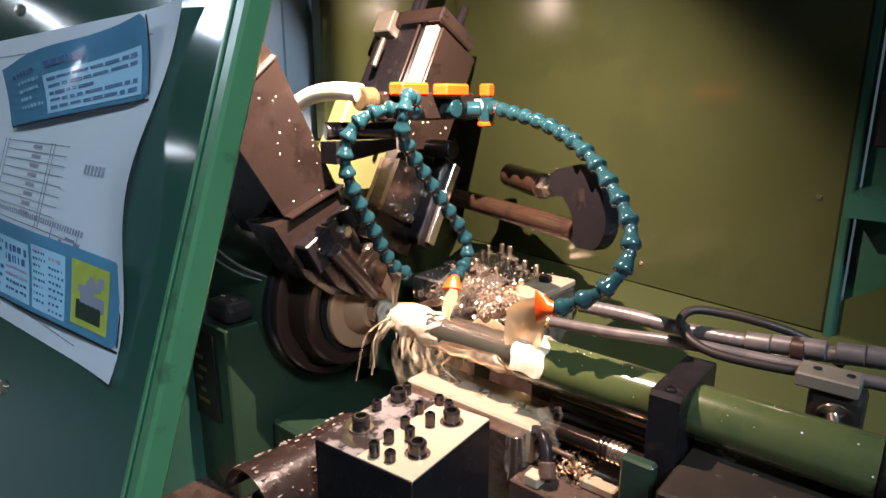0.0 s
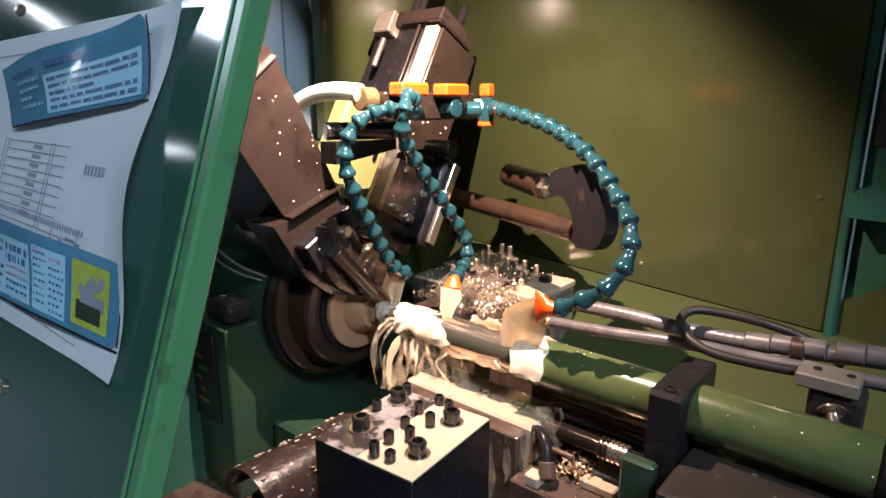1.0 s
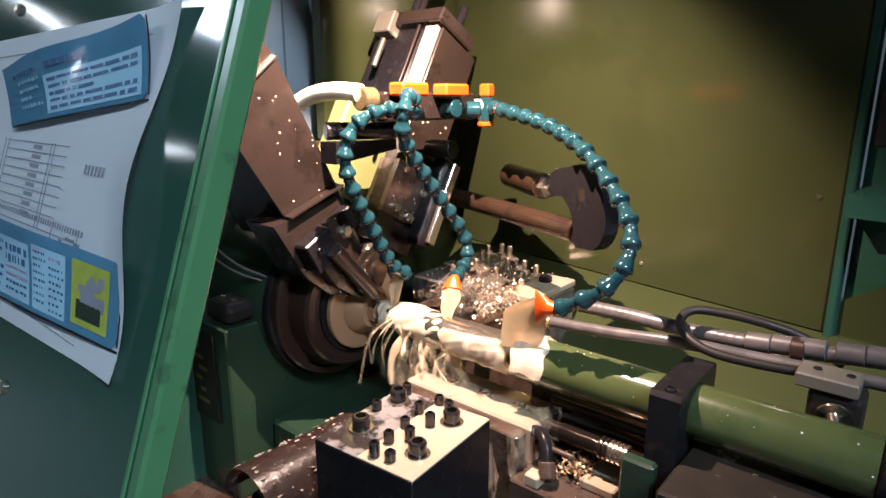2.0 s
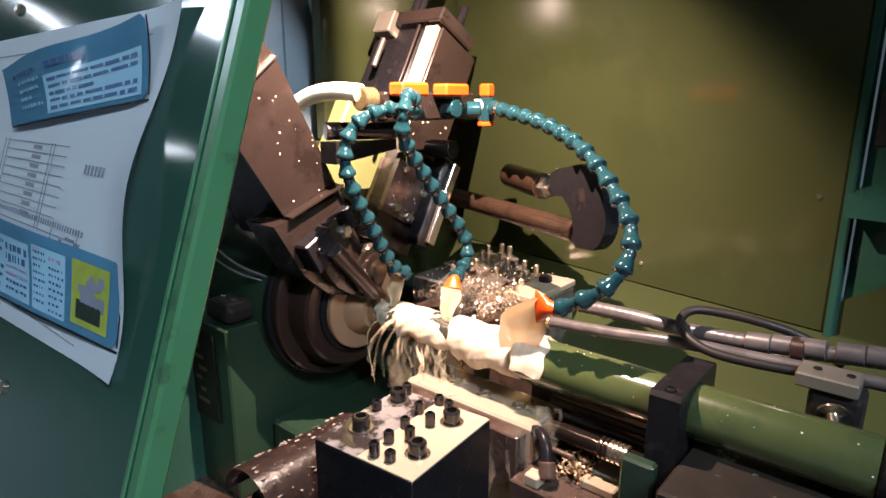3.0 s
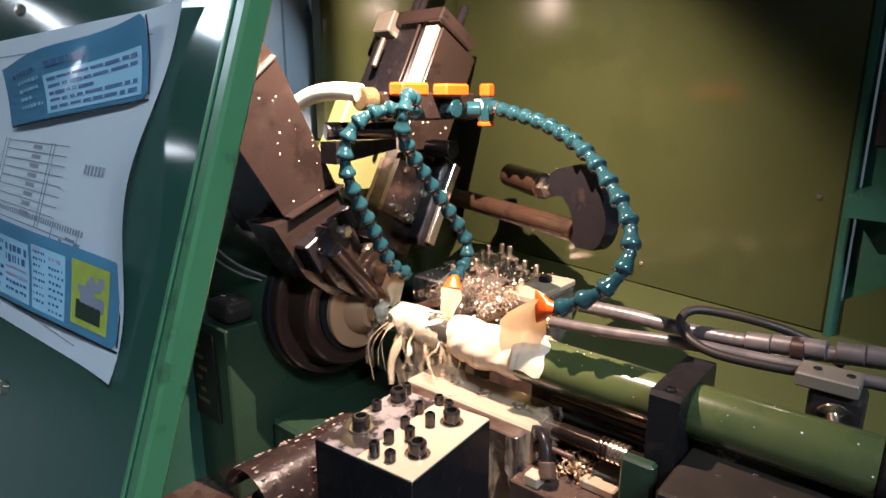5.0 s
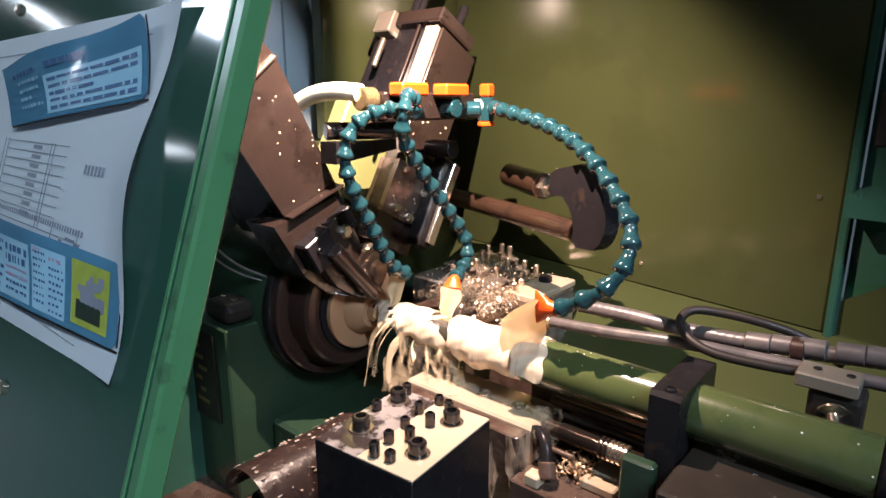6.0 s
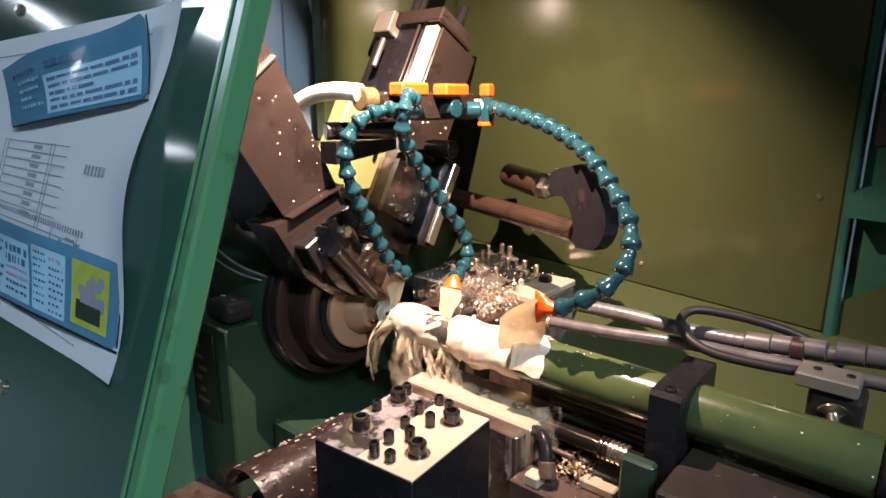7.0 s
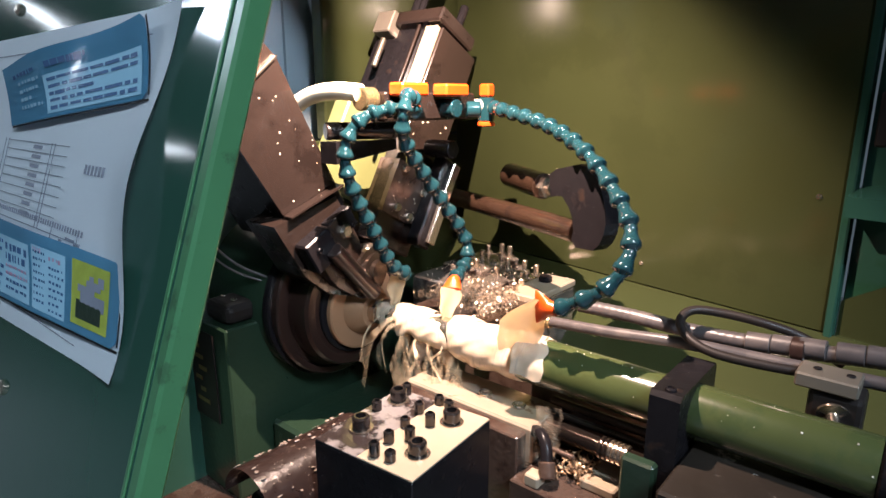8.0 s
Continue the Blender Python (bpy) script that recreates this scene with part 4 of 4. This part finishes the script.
H1 = [(-0.575, 0.618, 1.362), (-0.585, 0.575, 1.362), (-0.60, 0.540, 1.350), (-0.61, 0.520, 1.320), (-0.61, 0.520, 1.282), (-0.61, 0.540, 1.237),
      (-0.61, 0.565, 1.196), (-0.61, 0.588, 1.155), (-0.612, 0.612, 1.127), (-0.610, 0.632, 1.118)]
segmented_hose(H1, 15, "teal segmented coolant hose bent low over the collet", (-0.630, 0.636, 1.103), 0.4, TEAL)
H2 = [(-0.586, 0.630, 1.371), (-0.561, 0.588, 1.380), (-0.556, 0.574, 1.357), (-0.564, 0.580, 1.326), (-0.569, 0.610, 1.292), (-0.569, 0.645, 1.252), (-0.565, 0.679, 1.211),
      (-0.555, 0.708, 1.165), (-0.546, 0.698, 1.135), (-0.533, 0.653, 1.119)]
segmented_hose(H2, 15, "teal segmented coolant hose hanging over the workpiece", (-0.522, 0.632, 1.111), 1.2, ORANGE)
H3 = [(-0.588, 0.817, 1.362), (-0.560, 0.790, 1.361), (-0.445, 0.745, 1.341), (-0.360, 0.700, 1.311), (-0.305, 0.670, 1.271), (-0.269, 0.645, 1.235),
      (-0.260, 0.622, 1.200), (-0.275, 0.600, 1.168), (-0.332, 0.597, 1.133)]
segmented_hose(H3, 18, "teal segmented coolant hose in a wide arc to the green tube", (-0.360, 0.597, 1.131), 2.3, ORANGE, 1.0, True)
b = B()
rod(b, (-0.575, 0.730, 1.360), (-0.56, 0.745, 1.360), 0.0125)
part("capped_outlet", b, TEAL, man, "teal plastic outlet")

# ---- hydraulic lines, loop and valve at the tail ----
hyd = thing("hydraulic_hose", (-0.2, 0.72, 1.09), "grey spiral-wrapped hydraulic hose beside the green tube", "hose", "hydraulic hoses")
part("hose", pipe(B(), [(-0.372, 0.735, 1.093), (-0.30, 0.735, 1.095), (-0.20, 0.735, 1.094), (-0.10, 0.735, 1.101), (0.0, 0.735, 1.112), (0.2, 0.735, 1.12)],
                  0.0095, 14, 160, 0.0004, 60), GREY_HOSE, hyd)
hyd2 = thing("hydraulic_hose", (-0.2, 0.70, 1.07), "grey wet hydraulic hose beside the green tube", "hose", "hydraulic hoses")
part("hose", pipe(B(), [(-0.40, 0.705, 1.070), (-0.30, 0.700, 1.080), (-0.21, 0.700, 1.090), (-0.10, 0.712, 1.090), (0.2, 0.712, 1.105)], 0.0075, 14, 80), GREY_HOSE, hyd2)
part("end_fitting", rod(B(), (-0.415, 0.706, 1.067), (-0.398, 0.705, 1.070), 0.010, 6), BRASS, hyd2, "brass hose fitting")
wrap = B()
for k, x in enumerate((-0.155, -0.128, -0.101, -0.066, -0.039)):
    lathe(wrap, [(0, 0.0108), (0.001, 0.0118), (0.0255, 0.0118), (0.0265, 0.0108)], (x, 0.735, 1.0975 + 0.004 * k * 0.9), (0.995, 0, 0.09), 18)
part("sleeve", wrap, GREY_HOSE, hyd, "grey taped sleeve")
part("clip", lathe(B(), [(0, 0.0135), (0.001, 0.0150), (0.013, 0.0150), (0.014, 0.0135)], (-0.108, 0.735, 1.1005), (0.995, 0, 0.09), 20), RING, hyd, "brown steel hose clip")
part("tie", rod(B(), (-0.013, 0.735, 1.110), (0.004, 0.735, 1.112), 0.0165, 20), RUBBER, hyd, "black hose clip")
loop = thing("cable_loop", (-0.2, 0.69, 1.1), "black rubber cable coiled over the hoses", "cable")
part("cable", pipe(B(), [(-0.06, 0.762, 1.085), (-0.10, 0.757, 1.108), (-0.14, 0.742, 1.121), (-0.185, 0.735, 1.125), (-0.215, 0.720, 1.126), (-0.222, 0.700, 1.116), (-0.205, 0.685, 1.103),
                         (-0.17, 0.68, 1.094), (-0.10, 0.69, 1.093), (-0.07, 0.705, 1.094)], 0.0055, 12, 60), RUBBER, loop)

valve = thing("limit_valve", (-0.06, 0.69, 1.03), "black limit valve with a grey alloy cap and steel plunger", "valve")
part("body", bx((-0.079, 0.668, 1.02), (-0.030, 0.712, 1.088), 0.006, seg=2), RUBBER, valve)
part("cap", bx((-0.092, 0.664, 1.0885), (-0.036, 0.704, 1.104), 0.002), ALLOY, valve, "grey alloy cap block")
for x in (-0.075, -0.046):
    part("screw", rod(B(), (x, 0.685, 1.104), (x, 0.685, 1.1055), 0.0042, 12), OXIDE, valve)
b = B()
lathe(b, [(0, 0.0145), (0.002, 0.0145), (0.0025, 0.009), (0.004, 0.006), (0.020, 0.005), (0.021, 0.0085), (0.029, 0.0085), (0.031, 0.006)],
      (-0.055, 0.668, 1.068), (0.25, -0.85, -0.4), 20)
part("plunger", b, STEEL, valve, "polished steel plunger")
part("bracket", bx((-0.078, 0.66, 0.955), (-0.032, 0.72, 1.02), 0.003), OXIDE, valve)

# small oily fittings at the foot of the tube
fit_ = thing("stop_bracket", (-0.33, 0.55, 0.945), "wet bent steel stop bracket under the tube", "bracket")
part("lever", pipe(B(), [(-0.350, 0.585, 0.972), (-0.336, 0.578, 0.978), (-0.322, 0.568, 0.972), (-0.312, 0.556, 0.950)], 0.0075, 14, 30), OXIDE, fit_, "dark bent lever")
part("lever_tip", rod(B(), (-0.314, 0.559, 0.957), (-0.308, 0.551, 0.940), 0.0105), OILY, fit_)
part("pad", bx((-0.332, 0.537, 0.930), (-0.313, 0.556, 0.945), 0.002), GROUND, fit_)
chip = B()
rnd = random.Random(21)
for k in range(130):
    p = Vector((-0.308 + 0.034 * rnd.random(), 0.575 + 0.040 * rnd.random(), 0.933 + 0.024 * rnd.random() ** 1.5))
    q = Euler((rnd.random() * 6, rnd.random() * 6, rnd.random() * 6)).to_matrix()
    r, ph, w = 0.0015 + 0.0035 * rnd.random(), rnd.random() * 6, 0.0012 + 0.002 * rnd.random()
    prev = None
    for j in range(7):
        a = ph + j * 0.8
        v0, v1 = (chip.verts.new(p + q @ Vector((r * math.cos(a), r * math.sin(a), 0.0012 * j + h))) for h in (0, w))
        if prev:
            chip.faces.new((prev[0], v0, v1, prev[1])).smooth = True
        prev = (v0, v1)
tagged(part("swarf", chip, BROWN_CHIPS), "clump of wet brown swarf on the slide", "swarf", kind="stuff")


# ---- coolant: rigid pieces that swing ----
ACROSS = Vector((0.7615, 0.648, 0.0))     # the nozzles' slots lie across the machine's front


def fan_sheet(way, length, w0, w1, w2, wide_at, arc, bulge, seed):
    """A thin curved sheet of liquid along way: w0 wide at the nozzle, w1 at its widest, w2 at its foot; arc bends it sideways."""
    rnd = random.Random(seed)
    d = Vector(way).normalized()
    s = (ACROSS - d * ACROSS.dot(d)).normalized()
    m = s.cross(d)
    b = B()
    nu, nv = 16, 26
    grid = []
    ph = rnd.random() * 6
    for j in range(nv + 1):
        v = j / nv
        k = v / wide_at if v < wide_at else (v - wide_at) / (1 - wide_at)
        k = k * k * (3 - 2 * k) * 0.5 + k * 0.5
        w = w0 + (w1 - w0) * k if v < wide_at else w1 + (w2 - w1) * k
        row = []
        for i in range(nu + 1):
            u = i / nu - 0.5
            edge = abs(2 * u) ** 4
            x = u * w + 0.0012 * math.sin(ph + 11 * v) + arc * 4 * v * (1 - v) + edge * 0.0016 * noise.noise(Vector((v * 9, u, seed)))
            y = bulge * (1 - 4 * u * u) * v + 0.0006 * math.sin(ph + 9 * u + 5 * v) + 0.003 * v * noise.noise(Vector((u * 3, v * 2, seed)))
            row.append(b.verts.new(s * x + m * y + d * (v * length)))
        grid.append(row)
    for j in range(nv):
        for i in range(nu):
            b.faces.new((grid[j][i], grid[j][i + 1], grid[j + 1][i + 1], grid[j + 1][i])).smooth = True
    bmesh.ops.solidify(b, geom=b.faces[:], thickness=0.0012)
    return b


def loose(name, bm, material, at, label, category, group=""):
    """A mesh given round the origin, put at a place as a thing of its own."""
    ob = part(name, bm, material)
    ob.matrix_basis = Matrix.Translation(at)
    return tagged(ob, label, category, group)


NOZ = [Vector((-0.622, 0.624, 1.112)), Vector((-0.521, 0.631, 1.112)), Vector((-0.350, 0.597, 1.140))]
WAYS = [(-0.05, -0.20, -0.97), (-0.01, -0.25, -0.96), (-0.40, 0.04, -0.90)]
JETS = [loose("coolant_jet", fan_sheet(WAYS[0], 0.056, 0.024, 0.026, 0.005, 0.3, 0.0, 0.004, 1), FAN, NOZ[0], "fan of milky coolant falling on the collet end", "coolant", "coolant jets"),
        loose("coolant_jet", fan_sheet(WAYS[1], 0.066, 0.030, 0.030, 0.005, 0.1, 0.0, 0.004, 2), FAN, NOZ[1], "fan of milky coolant falling on the workpiece", "coolant", "coolant jets"),
        loose("coolant_jet", fan_sheet(WAYS[2], 0.090, 0.026, 0.058, 0.046, 0.5, -0.010, 0.012, 3), FAN, NOZ[2], "arching fan of milky coolant by the green tube", "coolant", "coolant jets")]


def ribbon(b, path, width, seed, thick=0.0009):
    rnd = random.Random(seed)
    n = 26
    pts = spline(path, n)
    tw, ph = rnd.random() * 3, rnd.random() * 6
    prev = None
    for i, p in enumerate(pts):
        v = i / (n - 1)
        t = (pts[min(i + 1, n - 1)] - pts[max(i - 1, 0)]).normalized()
        s = t.cross(Vector((0.3, 0.5, 0.8))).normalized()
        m = s.cross(t)
        a = tw + 1.8 * v
        w = width * (1.0 - 0.75 * v) * (0.8 + 0.35 * math.sin(ph + 5 * v) + 0.2 * math.sin(ph * 2 + 13 * v)) + 0.0006
        e = s * math.cos(a) + m * math.sin(a)
        k = m * math.cos(a) - s * math.sin(a)
        row = [b.verts.new(p + e * w), b.verts.new(p + k * thick), b.verts.new(p - e * w), b.verts.new(p - k * thick)]
        if prev:
            for c in range(4):
                b.faces.new((prev[c], prev[(c + 1) % 4], row[(c + 1) % 4], row[c])).smooth = True
        else:
            b.faces.new(list(reversed(row)))
        prev = row
    b.faces.new(prev)
    return b


def wrap_sheet(x0, x1, r0, cover, seed, ragged, rough=1.0):
    """Lumpy film of coolant carried round the bar, about the bar's axis, torn into tongues at its trailing edge."""
    b = B()
    nu, nv = 56, 34
    grid = []
    for j in range(nu + 1):
        x = x0 + (x1 - x0) * j / nu
        tongue = noise.noise(Vector((x * 45 + seed * 3, seed, 0.3)))
        row = []
        for i in range(nv + 1):
            v = i / nv
            a = cover[0] + (cover[1] - cover[0]) * v * (1 + 0.10 * tongue) + 0.25 * rough * math.sin(seed + 24 * x)
            turn = Vector((math.cos(a) * 1.1, math.sin(a) * 1.1))
            lump = 0.9 * noise.noise(Vector((x * 34 + a * 0.9 + seed, *turn))) + 0.5 * noise.noise(Vector((x * 75 + a * 2.2 + seed, turn.x * 2, turn.y * 2)))
            lump *= rough
            fling = max(0, v - 0.62) / 0.38
            end = min(1, 8 * (j / nu), 8 * (1 - j / nu))
            r = r0 + end * (0.0025 + 0.008 * max(-0.3, lump)) + ragged * fling ** 1.5 * (0.55 + 0.9 * max(-0.5, tongue))
            rim = abs(2 * j / nu - 1) ** 3 * (1 if j > nu / 2 else -1)
            xx = x + 0.004 * lump + 0.007 * (a - 1.7) * abs(rim) + 0.012 * rim * noise.noise(Vector((a * 1.6, seed, 2.0 + rim)))
            row.append(b.verts.new((xx, r * math.cos(a), r * math.sin(a))))
        grid.append(row)
    for j in range(nu):
        for i in range(nv):
            b.faces.new((grid[j][i], grid[j][i + 1], grid[j + 1][i + 1], grid[j + 1][i])).smooth = True
    bmesh.ops.solidify(b, geom=b.faces[:], thickness=0.0014)
    return b


AXIS = Vector((0, AX_Y, AX_Z))
FILMS = []
for x, half, r0, cover, sd, rg in ((-0.628, 0.030, 0.0200, (-0.4, 3.9), 1, 0.003), (-0.572, 0.054, 0.0225, (-0.4, 3.9), 2, 0.004)):
    FILMS.append(loose("coolant_film", wrap_sheet(-half, half, r0, cover, sd, rg, 0.6), FILM, AXIS + Vector((x, 0, 0)),
                       "lumpy milky coolant wrapped round the spinning workpiece", "coolant", "coolant films"))
FILMS.append(loose("coolant_film", wrap_sheet(-0.022, 0.024, 0.0318, (0.7, 3.3), 6, 0.006, 0.5), FILM, AXIS + Vector((-0.378, 0, 0)),
                   "milky coolant draped over the end of the green tube", "coolant", "coolant films"))
SHEET_FILM = loose("coolant_film", wrap_sheet(-0.050, 0.060, 0.0272, (0.3, 4.1), 9, 0.006, 0.5), FILM, AXIS + Vector((-0.462, 0, 0)),
                   "smooth milky coolant sheet on the spinning bar", "coolant", "coolant films")
STRANDS = []
rnd = random.Random(8)
for k in range(8):
    x = -0.606 + 0.105 * (k + rnd.random()) / 8
    drop = 0.045 + 0.055 * rnd.random()
    out = 0.002 + 0.014 * rnd.random()
    b = ribbon(B(), [(0, -0.018, 0.0), (0.012 * (rnd.random() - 0.5), -0.024 - out * 0.5, -0.020), (0.026 * (rnd.random() - 0.5), -0.024 - out, -drop * 0.6),
                     (0.040 * (rnd.random() - 0.5), -0.022 - out * 1.2, -drop)], 0.002 + 0.006 * rnd.random() ** 2, k)
    STRANDS.append(loose("coolant_strand", b, CURTAIN if k % 3 else THIN, AXIS + Vector((x, 0, 0)), "thin translucent strand of coolant falling off the workpiece", "coolant", "coolant strands"))
for k, x in enumerate((-0.586, -0.560, -0.535, -0.510)):
    b = fan_sheet((0.05 * (k - 1), -0.22, -0.97), 0.095, 0.026, 0.044, 0.034, 0.5, 0.004 * (k - 1), 0.006, 70 + k)
    STRANDS.append(loose("coolant_curtain", b, CURTAIN, AXIS + Vector((x, -0.016, -0.012)), "streaky see-through curtain of coolant under the workpiece", "coolant", "coolant curtains"))
for k in range(5):
    x = -0.640 + 0.06 * rnd.random()
    r = 0.030 * rnd.random()
    b = ribbon(B(), [(0, -0.020, 0.004), (-0.006, -0.030 - r * 0.5, -0.006), (-0.016, -0.034 - r, -0.030), (-0.022, -0.036 - r * 1.1, -0.060 - 0.04 * rnd.random())],
               0.0007 + 0.0010 * rnd.random(), 60 + k, 0.0005)
    STRANDS.append(loose("coolant_strand", b, THIN, AXIS + Vector((x, 0, 0)), "thin arc of coolant flung off the workpiece", "coolant", "coolant strands"))
FALLS = []
for i, (x, y, z, w, h) in enumerate(((-0.455, 0.548, 0.978, 0.050, 0.10), (-0.400, 0.546, 0.978, 0.040, 0.11), (-0.352, 0.560, 0.985, 0.034, 0.075), (-0.330, 0.585, 1.012, 0.030, 0.065))):
    b = fan_sheet((0.02, -0.10, -0.99), h, w, w * 1.2, w * 0.7, 0.4, 0.002, 0.004, 40 + i)
    FALLS.append(loose("coolant_fall", b, FALL, (x, y, z), "sheet of milky coolant running off the slide", "coolant", "coolant falls"))


# ---- what moves ----
# how far each jet is turned edge-on, in degrees, half second by half second
TURN = ((0.0, 58, 50, 40), (0.5, 50, 44, 35), (1.0, 22, 8, 30), (1.5, 52, 42, 40), (2.2, 34, 24, 26), (3.0, 22, 14, 16), (3.5, 16, 8, 10), (4.0, 12, 4, 8),
        (4.5, 18, 10, 12), (5.2, 20, 12, 8), (6.0, 14, 8, 6), (6.5, 10, 6, 4), (7.0, 14, 8, 10), (7.5, 8, 4, 4), (8.0, 4, 0, 2))


def turn_at(t, i):
    for a, c in zip(TURN, TURN[1:]):
        if a[0] <= t <= c[0]:
            k = (t - a[0]) / (c[0] - a[0])
            return a[i + 1] * (1 - k) + c[i + 1] * k
    return TURN[-1][i + 1]


def motions():
    times = [k / 10 for k in range(81)]
    fine = [k / 30 for k in range(241)]
    walk(spindle, [(t, Matrix.Translation((-0.78, AX_Y, AX_Z)) @ Matrix.Rotation(radians(76) * k, 4, "X")) for k, t in enumerate(times)])
    rnd = random.Random(77)
    for i, jet in enumerate(JETS):
        way = Vector(WAYS[i]).normalized()
        rows = []
        for t in times:
            a = radians(turn_at(t, i) + 7 * (rnd.random() - 0.5))
            rows.append((t, Matrix.Translation(NOZ[i]) @ Matrix.Rotation(a, 4, way) @ pose(0, 0, 0, 3 * (rnd.random() - 0.5), 3 * (rnd.random() - 0.5), 0)))
        walk(jet, rows)
    for i, film in enumerate(FILMS):
        at = film.matrix_basis.translation.copy()
        walk(film, [(t, Matrix.Translation(at) @ Matrix.Rotation(radians((34 if i < 2 else 6) * math.sin(t * 9 + i * 2) + (24 if i < 2 else 5) * (rnd.random() - 0.5)), 4, "X")) for t in times])
    at = SHEET_FILM.matrix_basis.translation.copy()
    rows = []
    for t in times:
        k = min(1, max(0, (t - 1.6) / 1.2))
        rows.append((t, Matrix.Translation(at) @ Matrix.Rotation(radians(165 * (1 - k * k * (3 - 2 * k)) + 10 * math.sin(t * 8) + 8 * (rnd.random() - 0.5)), 4, "X")))
    walk(SHEET_FILM, rows)
    for i, s in enumerate(STRANDS):
        at = s.matrix_basis.translation.copy()
        ph, sp = rnd.random() * 6.28, 17 + 12 * rnd.random()
        walk(s, [(t, Matrix.Translation(at) @ Matrix.Rotation(radians(4 + 13 * math.sin(ph + sp * t)), 4, "X")
                  @ Matrix.Rotation(radians(18 * math.sin(ph * 2 + sp * 0.7 * t)), 4, "Z")) for t in fine])
    for i, s in enumerate(FALLS):
        at = s.matrix_basis.translation.copy()
        ph = rnd.random() * 6.28
        walk(s, [(t, Matrix.Translation(at) @ pose(0, 0, 0, 5 * math.sin(ph + 11 * t), 5 * math.sin(ph + 8 * t), 12 * math.sin(ph * 2 + 9 * t))) for t in times])


motions()
